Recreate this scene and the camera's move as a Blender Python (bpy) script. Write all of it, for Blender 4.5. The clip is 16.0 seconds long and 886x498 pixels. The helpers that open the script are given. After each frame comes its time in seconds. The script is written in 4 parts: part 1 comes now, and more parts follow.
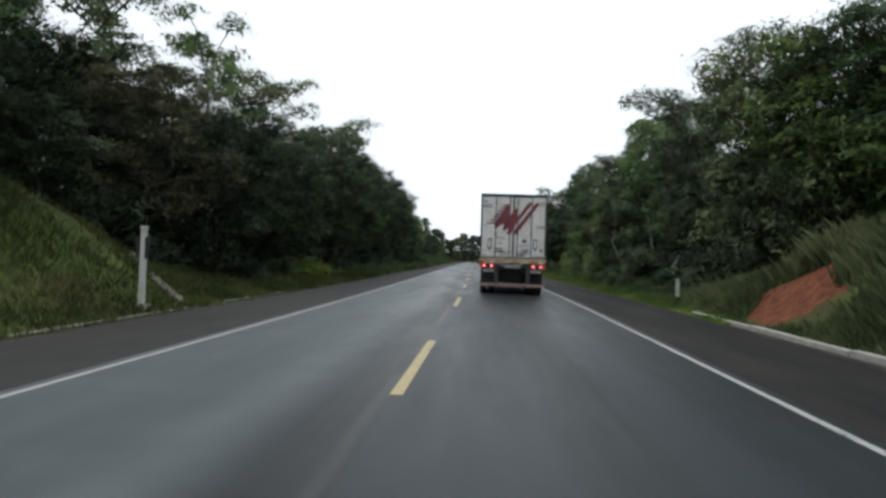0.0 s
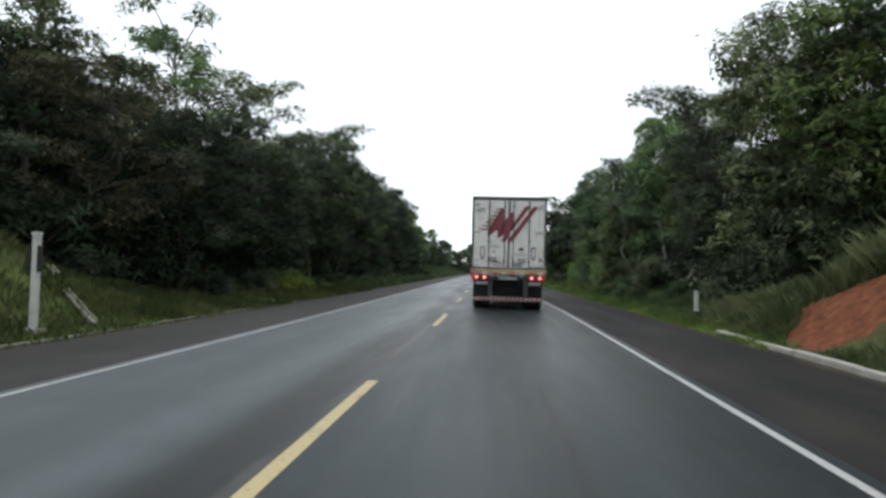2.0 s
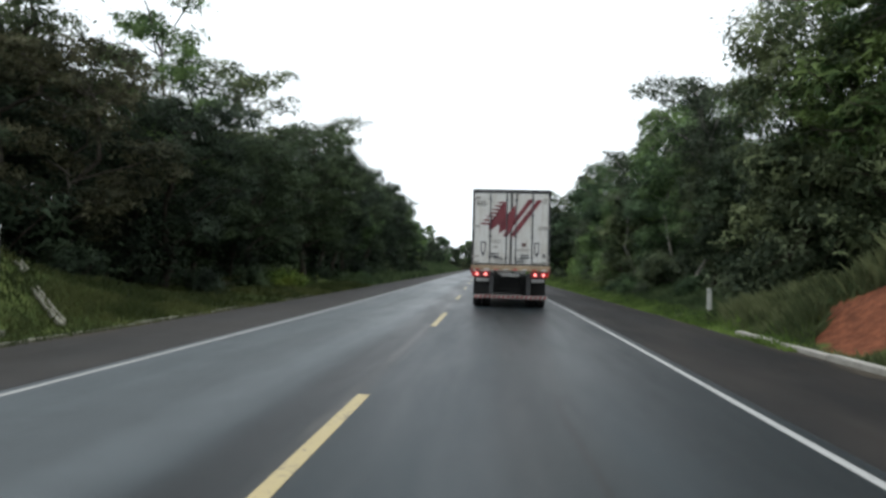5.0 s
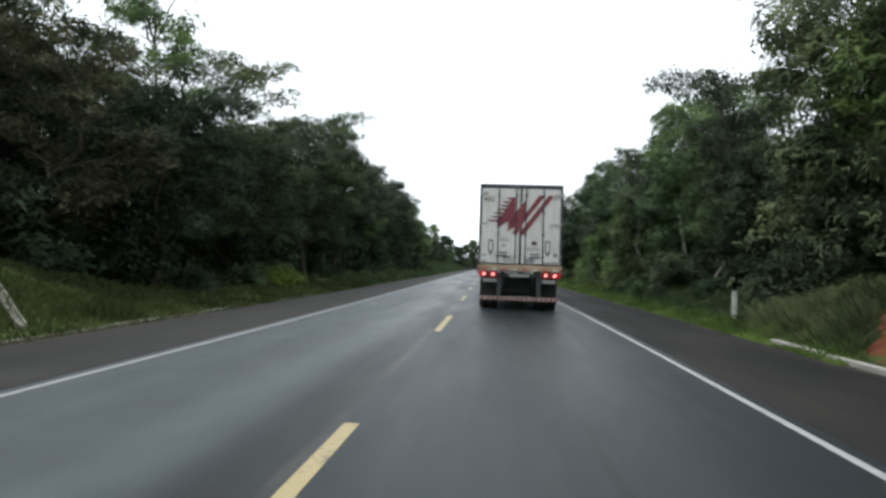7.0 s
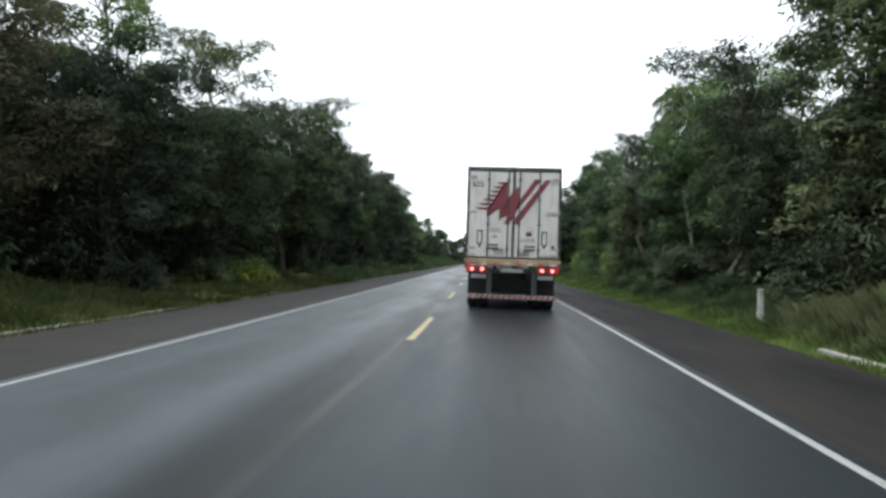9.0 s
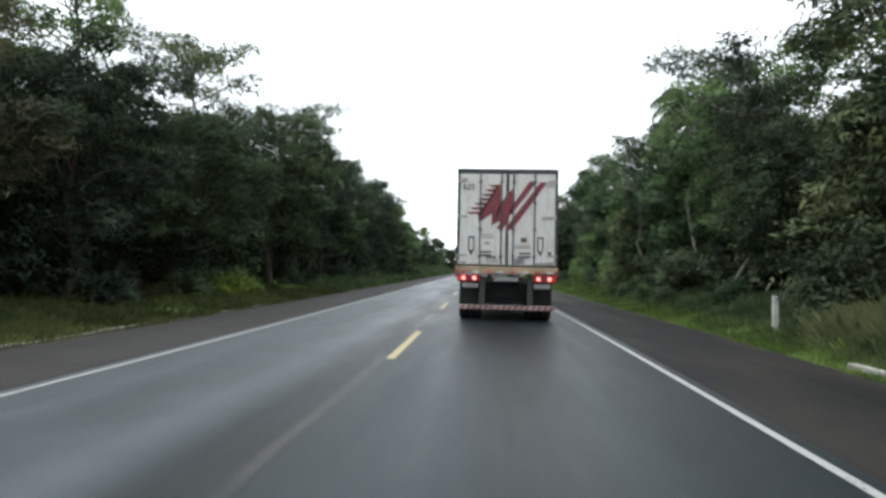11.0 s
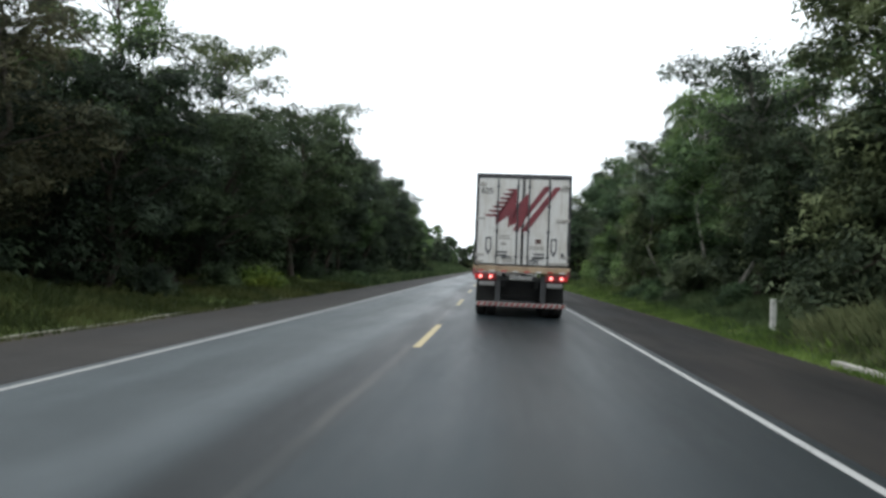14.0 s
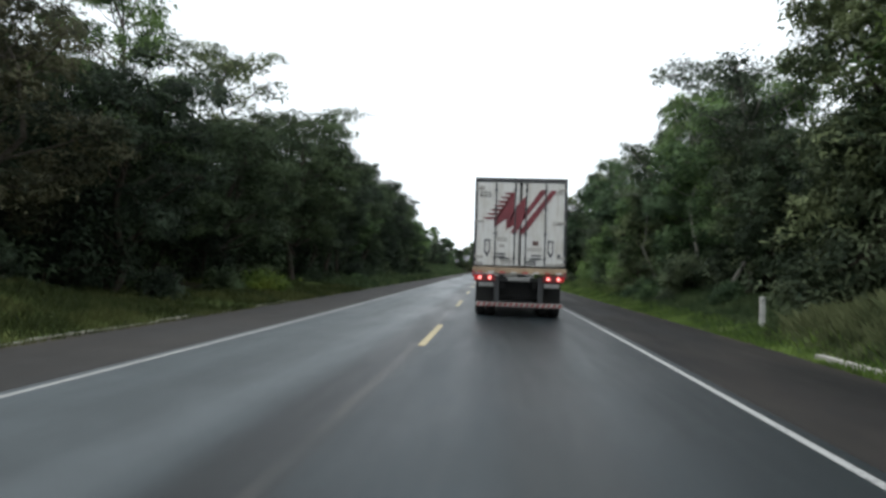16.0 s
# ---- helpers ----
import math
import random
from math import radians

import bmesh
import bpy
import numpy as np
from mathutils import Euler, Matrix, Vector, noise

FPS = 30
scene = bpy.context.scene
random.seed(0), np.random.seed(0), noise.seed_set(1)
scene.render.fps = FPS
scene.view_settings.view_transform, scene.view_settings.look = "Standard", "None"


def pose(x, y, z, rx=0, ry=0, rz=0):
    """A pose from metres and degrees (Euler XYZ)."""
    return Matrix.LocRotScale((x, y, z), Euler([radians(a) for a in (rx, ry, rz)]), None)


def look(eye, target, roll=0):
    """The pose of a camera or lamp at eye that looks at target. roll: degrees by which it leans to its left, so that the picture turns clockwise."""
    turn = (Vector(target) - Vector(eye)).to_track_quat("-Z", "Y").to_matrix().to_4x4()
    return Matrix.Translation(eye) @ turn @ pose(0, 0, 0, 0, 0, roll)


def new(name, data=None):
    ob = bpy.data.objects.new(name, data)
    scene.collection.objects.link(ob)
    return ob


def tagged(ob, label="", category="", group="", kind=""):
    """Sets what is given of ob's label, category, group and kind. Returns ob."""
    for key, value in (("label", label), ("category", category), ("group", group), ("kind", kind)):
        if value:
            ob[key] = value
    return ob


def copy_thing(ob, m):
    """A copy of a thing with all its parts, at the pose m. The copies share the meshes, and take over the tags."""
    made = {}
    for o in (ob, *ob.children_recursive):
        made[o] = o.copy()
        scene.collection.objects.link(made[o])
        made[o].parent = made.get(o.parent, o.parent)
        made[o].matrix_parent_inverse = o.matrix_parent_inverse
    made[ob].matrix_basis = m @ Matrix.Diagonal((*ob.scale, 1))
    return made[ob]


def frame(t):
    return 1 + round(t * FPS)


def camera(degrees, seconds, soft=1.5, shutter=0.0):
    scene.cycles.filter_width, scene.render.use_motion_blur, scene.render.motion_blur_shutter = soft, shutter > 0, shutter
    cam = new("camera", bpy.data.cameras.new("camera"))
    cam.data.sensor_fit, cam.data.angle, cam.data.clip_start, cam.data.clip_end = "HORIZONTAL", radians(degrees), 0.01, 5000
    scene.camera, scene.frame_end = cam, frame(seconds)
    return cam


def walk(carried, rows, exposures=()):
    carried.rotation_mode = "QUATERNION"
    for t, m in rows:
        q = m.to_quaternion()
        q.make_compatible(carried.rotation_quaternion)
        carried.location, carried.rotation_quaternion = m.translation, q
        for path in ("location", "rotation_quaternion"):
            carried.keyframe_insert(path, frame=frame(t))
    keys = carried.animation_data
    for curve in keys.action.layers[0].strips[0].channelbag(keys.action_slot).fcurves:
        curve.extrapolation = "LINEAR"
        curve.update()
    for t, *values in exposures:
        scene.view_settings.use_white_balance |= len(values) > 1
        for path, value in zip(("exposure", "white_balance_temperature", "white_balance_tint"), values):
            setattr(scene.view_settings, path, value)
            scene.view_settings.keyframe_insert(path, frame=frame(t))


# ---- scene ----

# ---------------------------------------------------------------- camera
cam = camera(68.0, 16.0, soft=3.0)
EYE = 1.344
ROWS = [
    (0.0, 0.753, 4.042, 3.784, 0.881, -1.971),
    (0.5, 0.884, 5.040, 3.720, 0.792, -1.839),
    (1.0, 1.009, 5.948, 3.490, 0.789, -2.672),
    (1.5, 1.234, 6.605, 4.182, 1.392, -1.331),
    (2.0, 1.348, 6.912, 4.603, 1.884, -1.494),
    (2.5, 1.301, 7.108, 4.638, 2.163, -0.740),
    (3.0, 1.239, 7.265, 4.408, 1.676, -1.545),
    (3.5, 1.246, 7.433, 4.547, 1.664, -0.823),
    (4.0, 1.234, 7.597, 4.394, 1.681, -1.095),
    (6.5, 1.176, 8.843, 4.554, 1.367, -1.755),
    (7.0, 1.086, 9.267, 4.733, 1.490, -1.947),
    (7.5, 1.029, 9.831, 4.896, 1.746, -2.933),
    (8.0, 0.946, 10.436, 4.560, 1.516, -2.480),
    (8.5, 1.001, 11.092, 4.228, 1.513, -3.166),
    (9.0, 1.228, 11.758, 4.293, 1.011, -1.862),
    (9.5, 1.266, 12.247, 3.713, 1.407, -2.003),
    (10.0, 1.339, 12.838, 3.673, 1.760, -0.880),
    (12.5, 1.352, 12.991, 4.736, 1.764, -1.843),
    (13.0, 1.351, 12.556, 4.774, 1.421, -1.705),
    (13.5, 1.322, 12.088, 5.085, 1.707, -1.501),
    (14.0, 1.252, 11.868, 5.125, 1.581, -2.346),
    (14.5, 1.216, 11.600, 5.085, 1.711, -1.474),
    (15.0, 1.209, 11.434, 5.107, 1.970, -1.240),
    (15.5, 1.201, 11.366, 5.112, 1.873, -1.649),
    (16.0, 1.193, 11.321, 4.820, 1.743, -1.830),
]
walk(cam, [(t, pose(x, y, EYE, 90 + pitch - 0.07, roll, yaw)) for t, x, y, yaw, pitch, roll in ROWS],
     exposures=[(0.0, -0.41, 6220, 7), (1.5, -0.22, 6220, 7), (4.0, -0.12, 6220, 7), (7.0, -0.06, 6220, 7), (9.0, 0.10, 6220, 7),
                (10.0, 0.18, 6220, 7), (12.5, 0.12, 6220, 7), (14.0, -0.02, 6220, 7), (16.0, -0.12, 6220, 7)])

# ---------------------------------------------------------------- world and sun: an overcast sky
SUN_EL, SUN_AZ = radians(64), radians(-75)
world = bpy.data.worlds.new("overcast_sky")
scene.world = world
world.use_nodes = True
wn, wl = world.node_tree.nodes, world.node_tree.links
wn.clear()
sky = wn.new("ShaderNodeTexSky")
sky.sky_type, sky.sun_disc = "NISHITA", False
sky.sun_elevation, sky.sun_rotation = SUN_EL, SUN_AZ
sky.air_density, sky.dust_density = 1.0, 6.0
grey = wn.new("ShaderNodeMix")
grey.data_type = "RGBA"
grey.inputs["Factor"].default_value = 0.93
grey.inputs["B"].default_value = (10.6, 10.9, 11.2, 1)
bg = wn.new("ShaderNodeBackground")
bg.inputs["Strength"].default_value = 0.14
wout = wn.new("ShaderNodeOutputWorld")
wl.new(sky.outputs["Color"], grey.inputs["A"])
wl.new(grey.outputs["Result"], bg.inputs["Color"])
wl.new(bg.outputs["Background"], wout.inputs["Surface"])
sun = new("sun", bpy.data.lights.new("sun", "SUN"))
sun.data.energy, sun.data.angle, sun.data.color = 1.5, radians(60), (1.0, 0.98, 0.94)
sun.matrix_world = look((-30, 14, 64), (0, 22, 0))


# ---------------------------------------------------------------- materials
class Mat:
    """A small wrapper: a Principled material and its nodes."""

    def __init__(self, name, rough=0.8, metal=0.0, spec=0.5):
        self.m = bpy.data.materials.new(name)
        self.m.use_nodes = True
        self.n, self.l = self.m.node_tree.nodes, self.m.node_tree.links
        self.b = self.n["Principled BSDF"]
        self.b.inputs["Roughness"].default_value = rough
        self.b.inputs["Metallic"].default_value = metal
        self.b.inputs["Specular IOR Level"].default_value = spec

    def node(self, kind, **values):
        nd = self.n.new(kind)
        for k, val in values.items():
            nd.inputs[k].default_value = val
        return nd

    def coords(self, out="Object"):
        return self.n.new("ShaderNodeTexCoord").outputs[out]

    def noise(self, vec, scale, detail=4.0, rough=0.55, stretch=None):
        if stretch:
            mp = self.n.new("ShaderNodeMapping")
            mp.inputs["Scale"].default_value = stretch
            self.l.new(vec, mp.inputs["Vector"])
            vec = mp.outputs["Vector"]
        nz = self.node("ShaderNodeTexNoise", Scale=scale, Detail=detail, Roughness=rough)
        self.l.new(vec, nz.inputs["Vector"])
        return nz.outputs["Fac"]

    def ramp(self, fac, stops):
        r = self.n.new("ShaderNodeValToRGB")
        while len(r.color_ramp.elements) < len(stops):
            r.color_ramp.elements.new(0.5)
        for e, (p, c) in zip(r.color_ramp.elements, stops):
            e.position = p
            e.color = (*c, 1) if len(c) == 3 else c
        self.l.new(fac, r.inputs["Fac"])
        return r.outputs["Color"]

    def math(self, op, a, b=None, clamp=False):
        nd = self.n.new("ShaderNodeMath")
        nd.operation, nd.use_clamp = op, clamp
        for i, val in enumerate((a, b)):
            if val is None:
                continue
            if isinstance(val, (int, float)):
                nd.inputs[i].default_value = val
            else:
                self.l.new(val, nd.inputs[i])
        return nd.outputs[0]

    def mix(self, fac, a, b, blend="MIX"):
        nd = self.n.new("ShaderNodeMix")
        nd.data_type, nd.blend_type = "RGBA", blend
        for key, val in (("Factor", fac), ("A", a), ("B", b)):
            sock = [s for s in nd.inputs if s.name == key and (s.type == "RGBA" or key == "Factor" and s.type == "VALUE")][0]
            if isinstance(val, (int, float)):
                sock.default_value = val
            elif isinstance(val, tuple):
                sock.default_value = (*val, 1)
            else:
                self.l.new(val, sock)
        return [s for s in nd.outputs if s.type == "RGBA"][0]

    def color(self, c):
        if isinstance(c, tuple):
            self.b.inputs["Base Color"].default_value = (*c, 1)
        else:
            self.l.new(c, self.b.inputs["Base Color"])

    def rough(self, r):
        self.l.new(r, self.b.inputs["Roughness"])

    def bump(self, h, strength=0.3, dist=0.01):
        bp = self.node("ShaderNodeBump", Strength=strength, Distance=dist)
        self.l.new(h, bp.inputs["Height"])
        self.l.new(bp.outputs["Normal"], self.b.inputs["Normal"])


def map_range(M, val, a, b, c, d):
    nd = M.n.new("ShaderNodeMapRange")
    nd.interpolation_type = "SMOOTHSTEP"
    for i, x in zip((1, 2, 3, 4), (a, b, c, d)):
        nd.inputs[i].default_value = x
    M.l.new(val, nd.inputs[0])
    return nd.outputs[0]


def band(M, u, centre, half, soft):
    """1 within half of centre, fading over soft."""
    dist = M.math("ABSOLUTE", M.math("SUBTRACT", u, centre))
    return map_range(M, dist, half, half + soft, 1, 0)


def asphalt(name, base, lanes):
    M = Mat(name, 0.6, spec=0.31 if lanes else 0.15)
    uv = M.coords("UV")
    ob = M.coords("Object")
    sep = M.n.new("ShaderNodeSeparateXYZ")
    M.l.new(uv, sep.inputs[0])
    wob = M.noise(uv, 0.10, 3)
    u = M.math("ADD", sep.outputs["X"], M.math("MULTIPLY", M.math("SUBTRACT", wob, 0.5), 0.45))
    big = M.noise(uv, 0.5, 5, 0.6, stretch=(1, 0.14, 1))
    streak = M.noise(uv, 3.2, 4, 0.6, stretch=(1, 0.035, 1))
    blotch = M.noise(uv, 1.1, 5, 0.65)
    fine = M.noise(ob, 60, 3, 0.7)
    stone = M.noise(ob, 190, 2, 0.6)
    col = M.ramp(big, [(0.3, tuple(c * 0.72 for c in base)), (0.52, base), (0.74, tuple(c * 1.35 for c in base))])
    if lanes:
        dark = tuple(c * 0.5 for c in base)
        pale = tuple(c * 1.6 for c in base)
        # oncoming lane: its own lighter tone, with windscreen glare painted in on top
        worn = (base[0] * 8.1, base[1] * 5.8, base[2] * 5.1)
        col = M.mix(map_range(M, u, -1.35, -0.5, 0.9, 0.05), col, worn)
        col = M.mix(M.math("MULTIPLY", band(M, u, -0.42, 0.12, 0.42), 0.6), col, (base[0] * 1.0, base[1] * 0.62, base[2] * 0.52))
        seam = M.math("ADD", sep.outputs["X"], M.math("MULTIPLY", M.math("SUBTRACT", M.noise(uv, 0.7, 3), 0.5), 0.10))
        torn = map_range(M, M.noise(uv, 0.35, 4, 0.6), 0.38, 0.58, 0.10, 0.42)
        col = M.mix(M.math("MULTIPLY", band(M, seam, -0.20, 0.02, 0.07), torn), col, (0.085, 0.078, 0.068))
        col = M.mix(M.math("MULTIPLY", band(M, seam, -0.11, 0.006, 0.02), 0.5), col, (0.006, 0.006, 0.006))
        oil = M.math("MULTIPLY", M.math("ADD", band(M, u, 1.75, 0.22, 0.40), M.math("MULTIPLY", band(M, u, -2.0, 0.2, 0.5), 0.35)), 0.5)
        col = M.mix(oil, col, (base[0] * 0.95, base[1] * 0.70, base[2] * 0.56))
        col = M.mix(M.math("MULTIPLY", M.math("ADD", band(M, u, 0.85, 0.2, 0.4), M.math("MULTIPLY", band(M, u, 2.75, 0.2, 0.35), 0.3)), 0.25), col, pale)
        col = M.mix(M.math("MULTIPLY", M.math("MULTIPLY", band(M, u, 1.95, 0.012, 0.04), map_range(M, big, 0.42, 0.55, 0, 1)), 0.8), col, (0.006, 0.006, 0.006))
        col = M.mix(M.math("MULTIPLY", band(M, u, 3.3, 0.3, 0.6), 0.7), col, dark)
        patch = M.ramp(M.noise(uv, 0.11, 2, 0.4, stretch=(0.9, 0.5, 1)), [(0.58, (0, 0, 0)), (0.62, (1, 1, 1))])
        col = M.mix(M.math("MULTIPLY", patch, 0.5), col, dark)
        scuff = M.ramp(M.noise(uv, 2.2, 5, 0.7, stretch=(1, 0.5, 1)), [(0.66, (0, 0, 0)), (0.74, (1, 1, 1))])
        col = M.mix(M.math("MULTIPLY", scuff, 0.3), col, (0.16, 0.16, 0.155))
    else:
        dirt = M.ramp(M.noise(uv, 0.8, 5, 0.6, stretch=(1, 0.3, 1)), [(0.42, (0, 0, 0)), (0.70, (1, 1, 1))])
        col = M.mix(M.math("MULTIPLY", dirt, 0.4), col, (0.050, 0.042, 0.035))
        out = M.math("ABSOLUTE", M.math("SUBTRACT", sep.outputs["X"], 0.28))
        rim = M.math("ADD", out, M.math("MULTIPLY", M.math("SUBTRACT", M.noise(uv, 0.9, 5, 0.65, stretch=(1, 0.6, 1)), 0.5), 1.3))
        soil = M.ramp(fine, [(0.3, (0.030, 0.024, 0.017)), (0.7, (0.085, 0.070, 0.050))])
        col = M.mix(map_range(M, rim, 5.95, 6.30, 0, 0.8), col, soil)
    col = M.mix(0.14, col, M.ramp(streak, [(0.3, (0.62, 0.62, 0.62)), (0.7, (1.35, 1.35, 1.35))]), "MULTIPLY")
    col = M.mix(0.4, col, M.ramp(blotch, [(0.3, (0.7, 0.7, 0.7)), (0.7, (1.3, 1.3, 1.3))]), "MULTIPLY")
    speck = M.ramp(stone, [(0.35, (0.72, 0.72, 0.72)), (0.65, (1.25, 1.25, 1.25))])
    col = M.mix(0.8, col, speck, "MULTIPLY")
    M.color(col)
    wet = M.math("ADD", M.math("MULTIPLY", big, 0.85), M.math("MULTIPLY", streak, 0.15))
    M.rough(map_range(M, wet, 0.3, 0.7, 0.36 if lanes else 0.6, 0.56 if lanes else 0.85))
    M.bump(M.math("ADD", fine, stone), 0.3, 0.006)
    return M.m


ASPHALT = asphalt("worn_asphalt", (0.0104, 0.0168, 0.0204), True)
SHOULDER = asphalt("dark_shoulder_asphalt", (0.0145, 0.0138, 0.0135), False)
SHOULDER_OLD = asphalt("weathered_shoulder_asphalt", (0.040, 0.0385, 0.037), False)


def paint(name, colour, under=(0.09, 0.09, 0.09)):
    M = Mat(name, 0.55)
    ob = M.coords("Object")
    wear = M.noise(ob, 14, 6, 0.7)
    wide = M.noise(ob, 1.2, 3)
    k = M.ramp(M.math("ADD", M.math("MULTIPLY", wear, 0.7), M.math("MULTIPLY", wide, 0.3)), [(0.36, (0, 0, 0)), (0.46, (1, 1, 1))])
    c = M.mix(k, under, colour)
    M.color(M.mix(M.math("MULTIPLY", wide, 0.3), c, tuple(x * 0.6 for x in colour)))
    M.bump(wear, 0.2, 0.004)
    return M.m


WHITE_PAINT = paint("worn_white_road_paint", (0.37, 0.37, 0.36))
YELLOW_PAINT = paint("worn_yellow_road_paint", (0.41, 0.33, 0.165))


def ground_material():
    M = Mat("grassy_bank", 0.95, spec=0.15)
    ob = M.coords("Object")
    big = M.noise(ob, 0.22, 5, 0.6)
    mid = M.noise(ob, 1.4, 6, 0.65)
    fine = M.noise(ob, 22, 4, 0.7)
    green = M.ramp(mid, [(0.3, (0.030, 0.048, 0.013)), (0.52, (0.070, 0.098, 0.024)), (0.72, (0.125, 0.135, 0.042))])
    soil = M.ramp(fine, [(0.3, (0.035, 0.024, 0.014)), (0.7, (0.085, 0.060, 0.034))])
    col = M.mix(map_range(M, big, 0.52, 0.68, 0, 0.75), green, soil)
    sep = M.n.new("ShaderNodeSeparateXYZ")
    M.l.new(ob, sep.inputs[0])
    # leaf litter on the forest floor
    away = M.math("ADD", M.math("ABSOLUTE", sep.outputs["X"]), M.math("MULTIPLY", M.math("SUBTRACT", mid, 0.5), 4.0))
    litter = M.ramp(fine, [(0.3, (0.014, 0.011, 0.008)), (0.7, (0.042, 0.032, 0.021))])
    col = M.mix(map_range(M, away, 8.8, 10.4, 0, 1), col, litter)
    # bare red earth where the bank was cut
    wob = M.math("MULTIPLY", M.math("SUBTRACT", M.noise(ob, 0.9, 5, 0.65), 0.5), 3.0)
    dx = M.math("DIVIDE", M.math("SUBTRACT", sep.outputs["X"], 8.2), 1.2)
    dy = M.math("DIVIDE", M.math("SUBTRACT", sep.outputs["Y"], 20.3), 2.1)
    rad = M.math("ADD", M.math("ADD", M.math("MULTIPLY", dx, dx), M.math("MULTIPLY", dy, dy)), wob)
    red = M.ramp(M.noise(ob, 4, 6, 0.75), [(0.3, (0.060, 0.024, 0.013)), (0.5, (0.14, 0.050, 0.026)), (0.72, (0.24, 0.088, 0.046))])
    col = M.mix(map_range(M, rad, 0.75, 1.25, 1, 0), col, red)
    M.color(col)
    M.bump(M.math("ADD", M.math("MULTIPLY", mid, 2), fine), 0.6, 0.06)
    return M.m


GROUND = ground_material()


def leaf_material(name, dark, light, tint=(0.5, 0.5)):
    M = Mat(name, 0.68, spec=0.12)
    geo = M.n.new("ShaderNodeNewGeometry")
    inf = M.n.new("ShaderNodeObjectInfo")
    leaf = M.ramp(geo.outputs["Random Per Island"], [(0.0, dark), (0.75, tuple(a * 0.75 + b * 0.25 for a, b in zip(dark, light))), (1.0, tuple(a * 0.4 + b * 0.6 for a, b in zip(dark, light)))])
    # lighter and darker clumps paint lit tops and dark hollows into the colour
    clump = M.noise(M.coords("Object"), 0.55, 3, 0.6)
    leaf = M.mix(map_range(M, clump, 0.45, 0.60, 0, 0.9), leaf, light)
    hs = M.n.new("ShaderNodeHueSaturation")
    M.l.new(leaf, hs.inputs["Color"])
    M.l.new(map_range(M, inf.outputs["Random"], 0, 1, 0.475, 0.515), hs.inputs["Hue"])
    M.l.new(map_range(M, inf.outputs["Random"], 0, 1, 1.25, 0.8), hs.inputs["Value"])
    M.l.new(map_range(M, inf.outputs["Random"], 0, 1, 1.05, 0.75), hs.inputs["Saturation"])
    M.color(hs.outputs["Color"])
    tr = M.n.new("ShaderNodeBsdfTranslucent")
    M.l.new(hs.outputs["Color"], tr.inputs["Color"])
    mx = M.node("ShaderNodeMixShader")
    mx.inputs[0].default_value = 0.28
    M.l.new(M.b.outputs[0], mx.inputs[1])
    M.l.new(tr.outputs[0], mx.inputs[2])
    M.l.new(mx.outputs[0], M.n["Material Output"].inputs["Surface"])
    return M.m


# dark leaf tones lowered to carry the left wood's shade
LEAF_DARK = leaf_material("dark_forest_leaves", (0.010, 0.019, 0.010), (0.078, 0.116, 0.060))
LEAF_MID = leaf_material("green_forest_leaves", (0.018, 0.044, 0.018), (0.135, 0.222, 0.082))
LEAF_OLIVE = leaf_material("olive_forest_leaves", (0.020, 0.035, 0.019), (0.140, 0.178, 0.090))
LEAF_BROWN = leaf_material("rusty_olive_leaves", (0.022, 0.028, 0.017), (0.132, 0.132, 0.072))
LEAF_BRIGHT = leaf_material("bright_bush_leaves", (0.032, 0.072, 0.018), (0.125, 0.185, 0.040))
GRASS = leaf_material("verge_grass", (0.050, 0.092, 0.024), (0.132, 0.182, 0.055))


GRASS_BANK = leaf_material("tall_bank_grass", (0.058, 0.080, 0.022), (0.175, 0.195, 0.068))

# olive grass with the left verge's shade put into its colour
GRASS_DARK = leaf_material("shaded_olive_verge_grass", (0.026, 0.042, 0.014), (0.076, 0.092, 0.032))

GRASS_BRIGHT = leaf_material("fresh_verge_grass", (0.062, 0.118, 0.022), (0.150, 0.240, 0.055))


def bark_material(name, a, b):
    M = Mat(name, 0.9, spec=0.2)
    nz = M.noise(M.coords("Object"), 6, 6, 0.7, stretch=(1, 1, 0.25))
    M.color(M.ramp(nz, [(0.3, a), (0.7, b)]))
    M.bump(nz, 0.6, 0.03)
    return M.m


BARK = bark_material("grey_bark", (0.040, 0.034, 0.028), (0.13, 0.115, 0.095))
BARK_PALE = bark_material("pale_lichened_bark", (0.10, 0.095, 0.082), (0.26, 0.25, 0.22))
BARK_DARK = bark_material("dark_bark", (0.022, 0.018, 0.014), (0.075, 0.062, 0.048))


def rough_material(name, a, b, rough=0.7, metal=0.0, scale=8.0, bump=0.15, spec=0.5):
    M = Mat(name, rough, metal, spec)
    ob = M.coords("Object")
    one, two = M.noise(ob, scale, 6, 0.65), M.noise(ob, scale * 9, 3, 0.6)
    k = M.math("ADD", M.math("MULTIPLY", one, 0.7), M.math("MULTIPLY", two, 0.3))
    M.color(M.ramp(k, [(0.34, a), (0.66, b)]))
    M.rough(map_range(M, one, 0.3, 0.7, max(rough - 0.12, 0.05), min(rough + 0.12, 1)))
    M.bump(k, bump, 0.004)
    return M.m


CONCRETE = rough_material("weathered_concrete", (0.20, 0.19, 0.165), (0.40, 0.385, 0.35), 0.85, scale=2.5, bump=0.4)
MOSSY = rough_material("mossy_concrete", (0.12, 0.12, 0.085), (0.27, 0.26, 0.21), 0.9, scale=2.5, bump=0.4)
STEEL = rough_material("grey_steel", (0.06, 0.062, 0.065), (0.14, 0.145, 0.15), 0.5, 0.4)
BLACK_STEEL = rough_material("black_chassis_steel", (0.012, 0.012, 0.013), (0.035, 0.034, 0.033), 0.6)
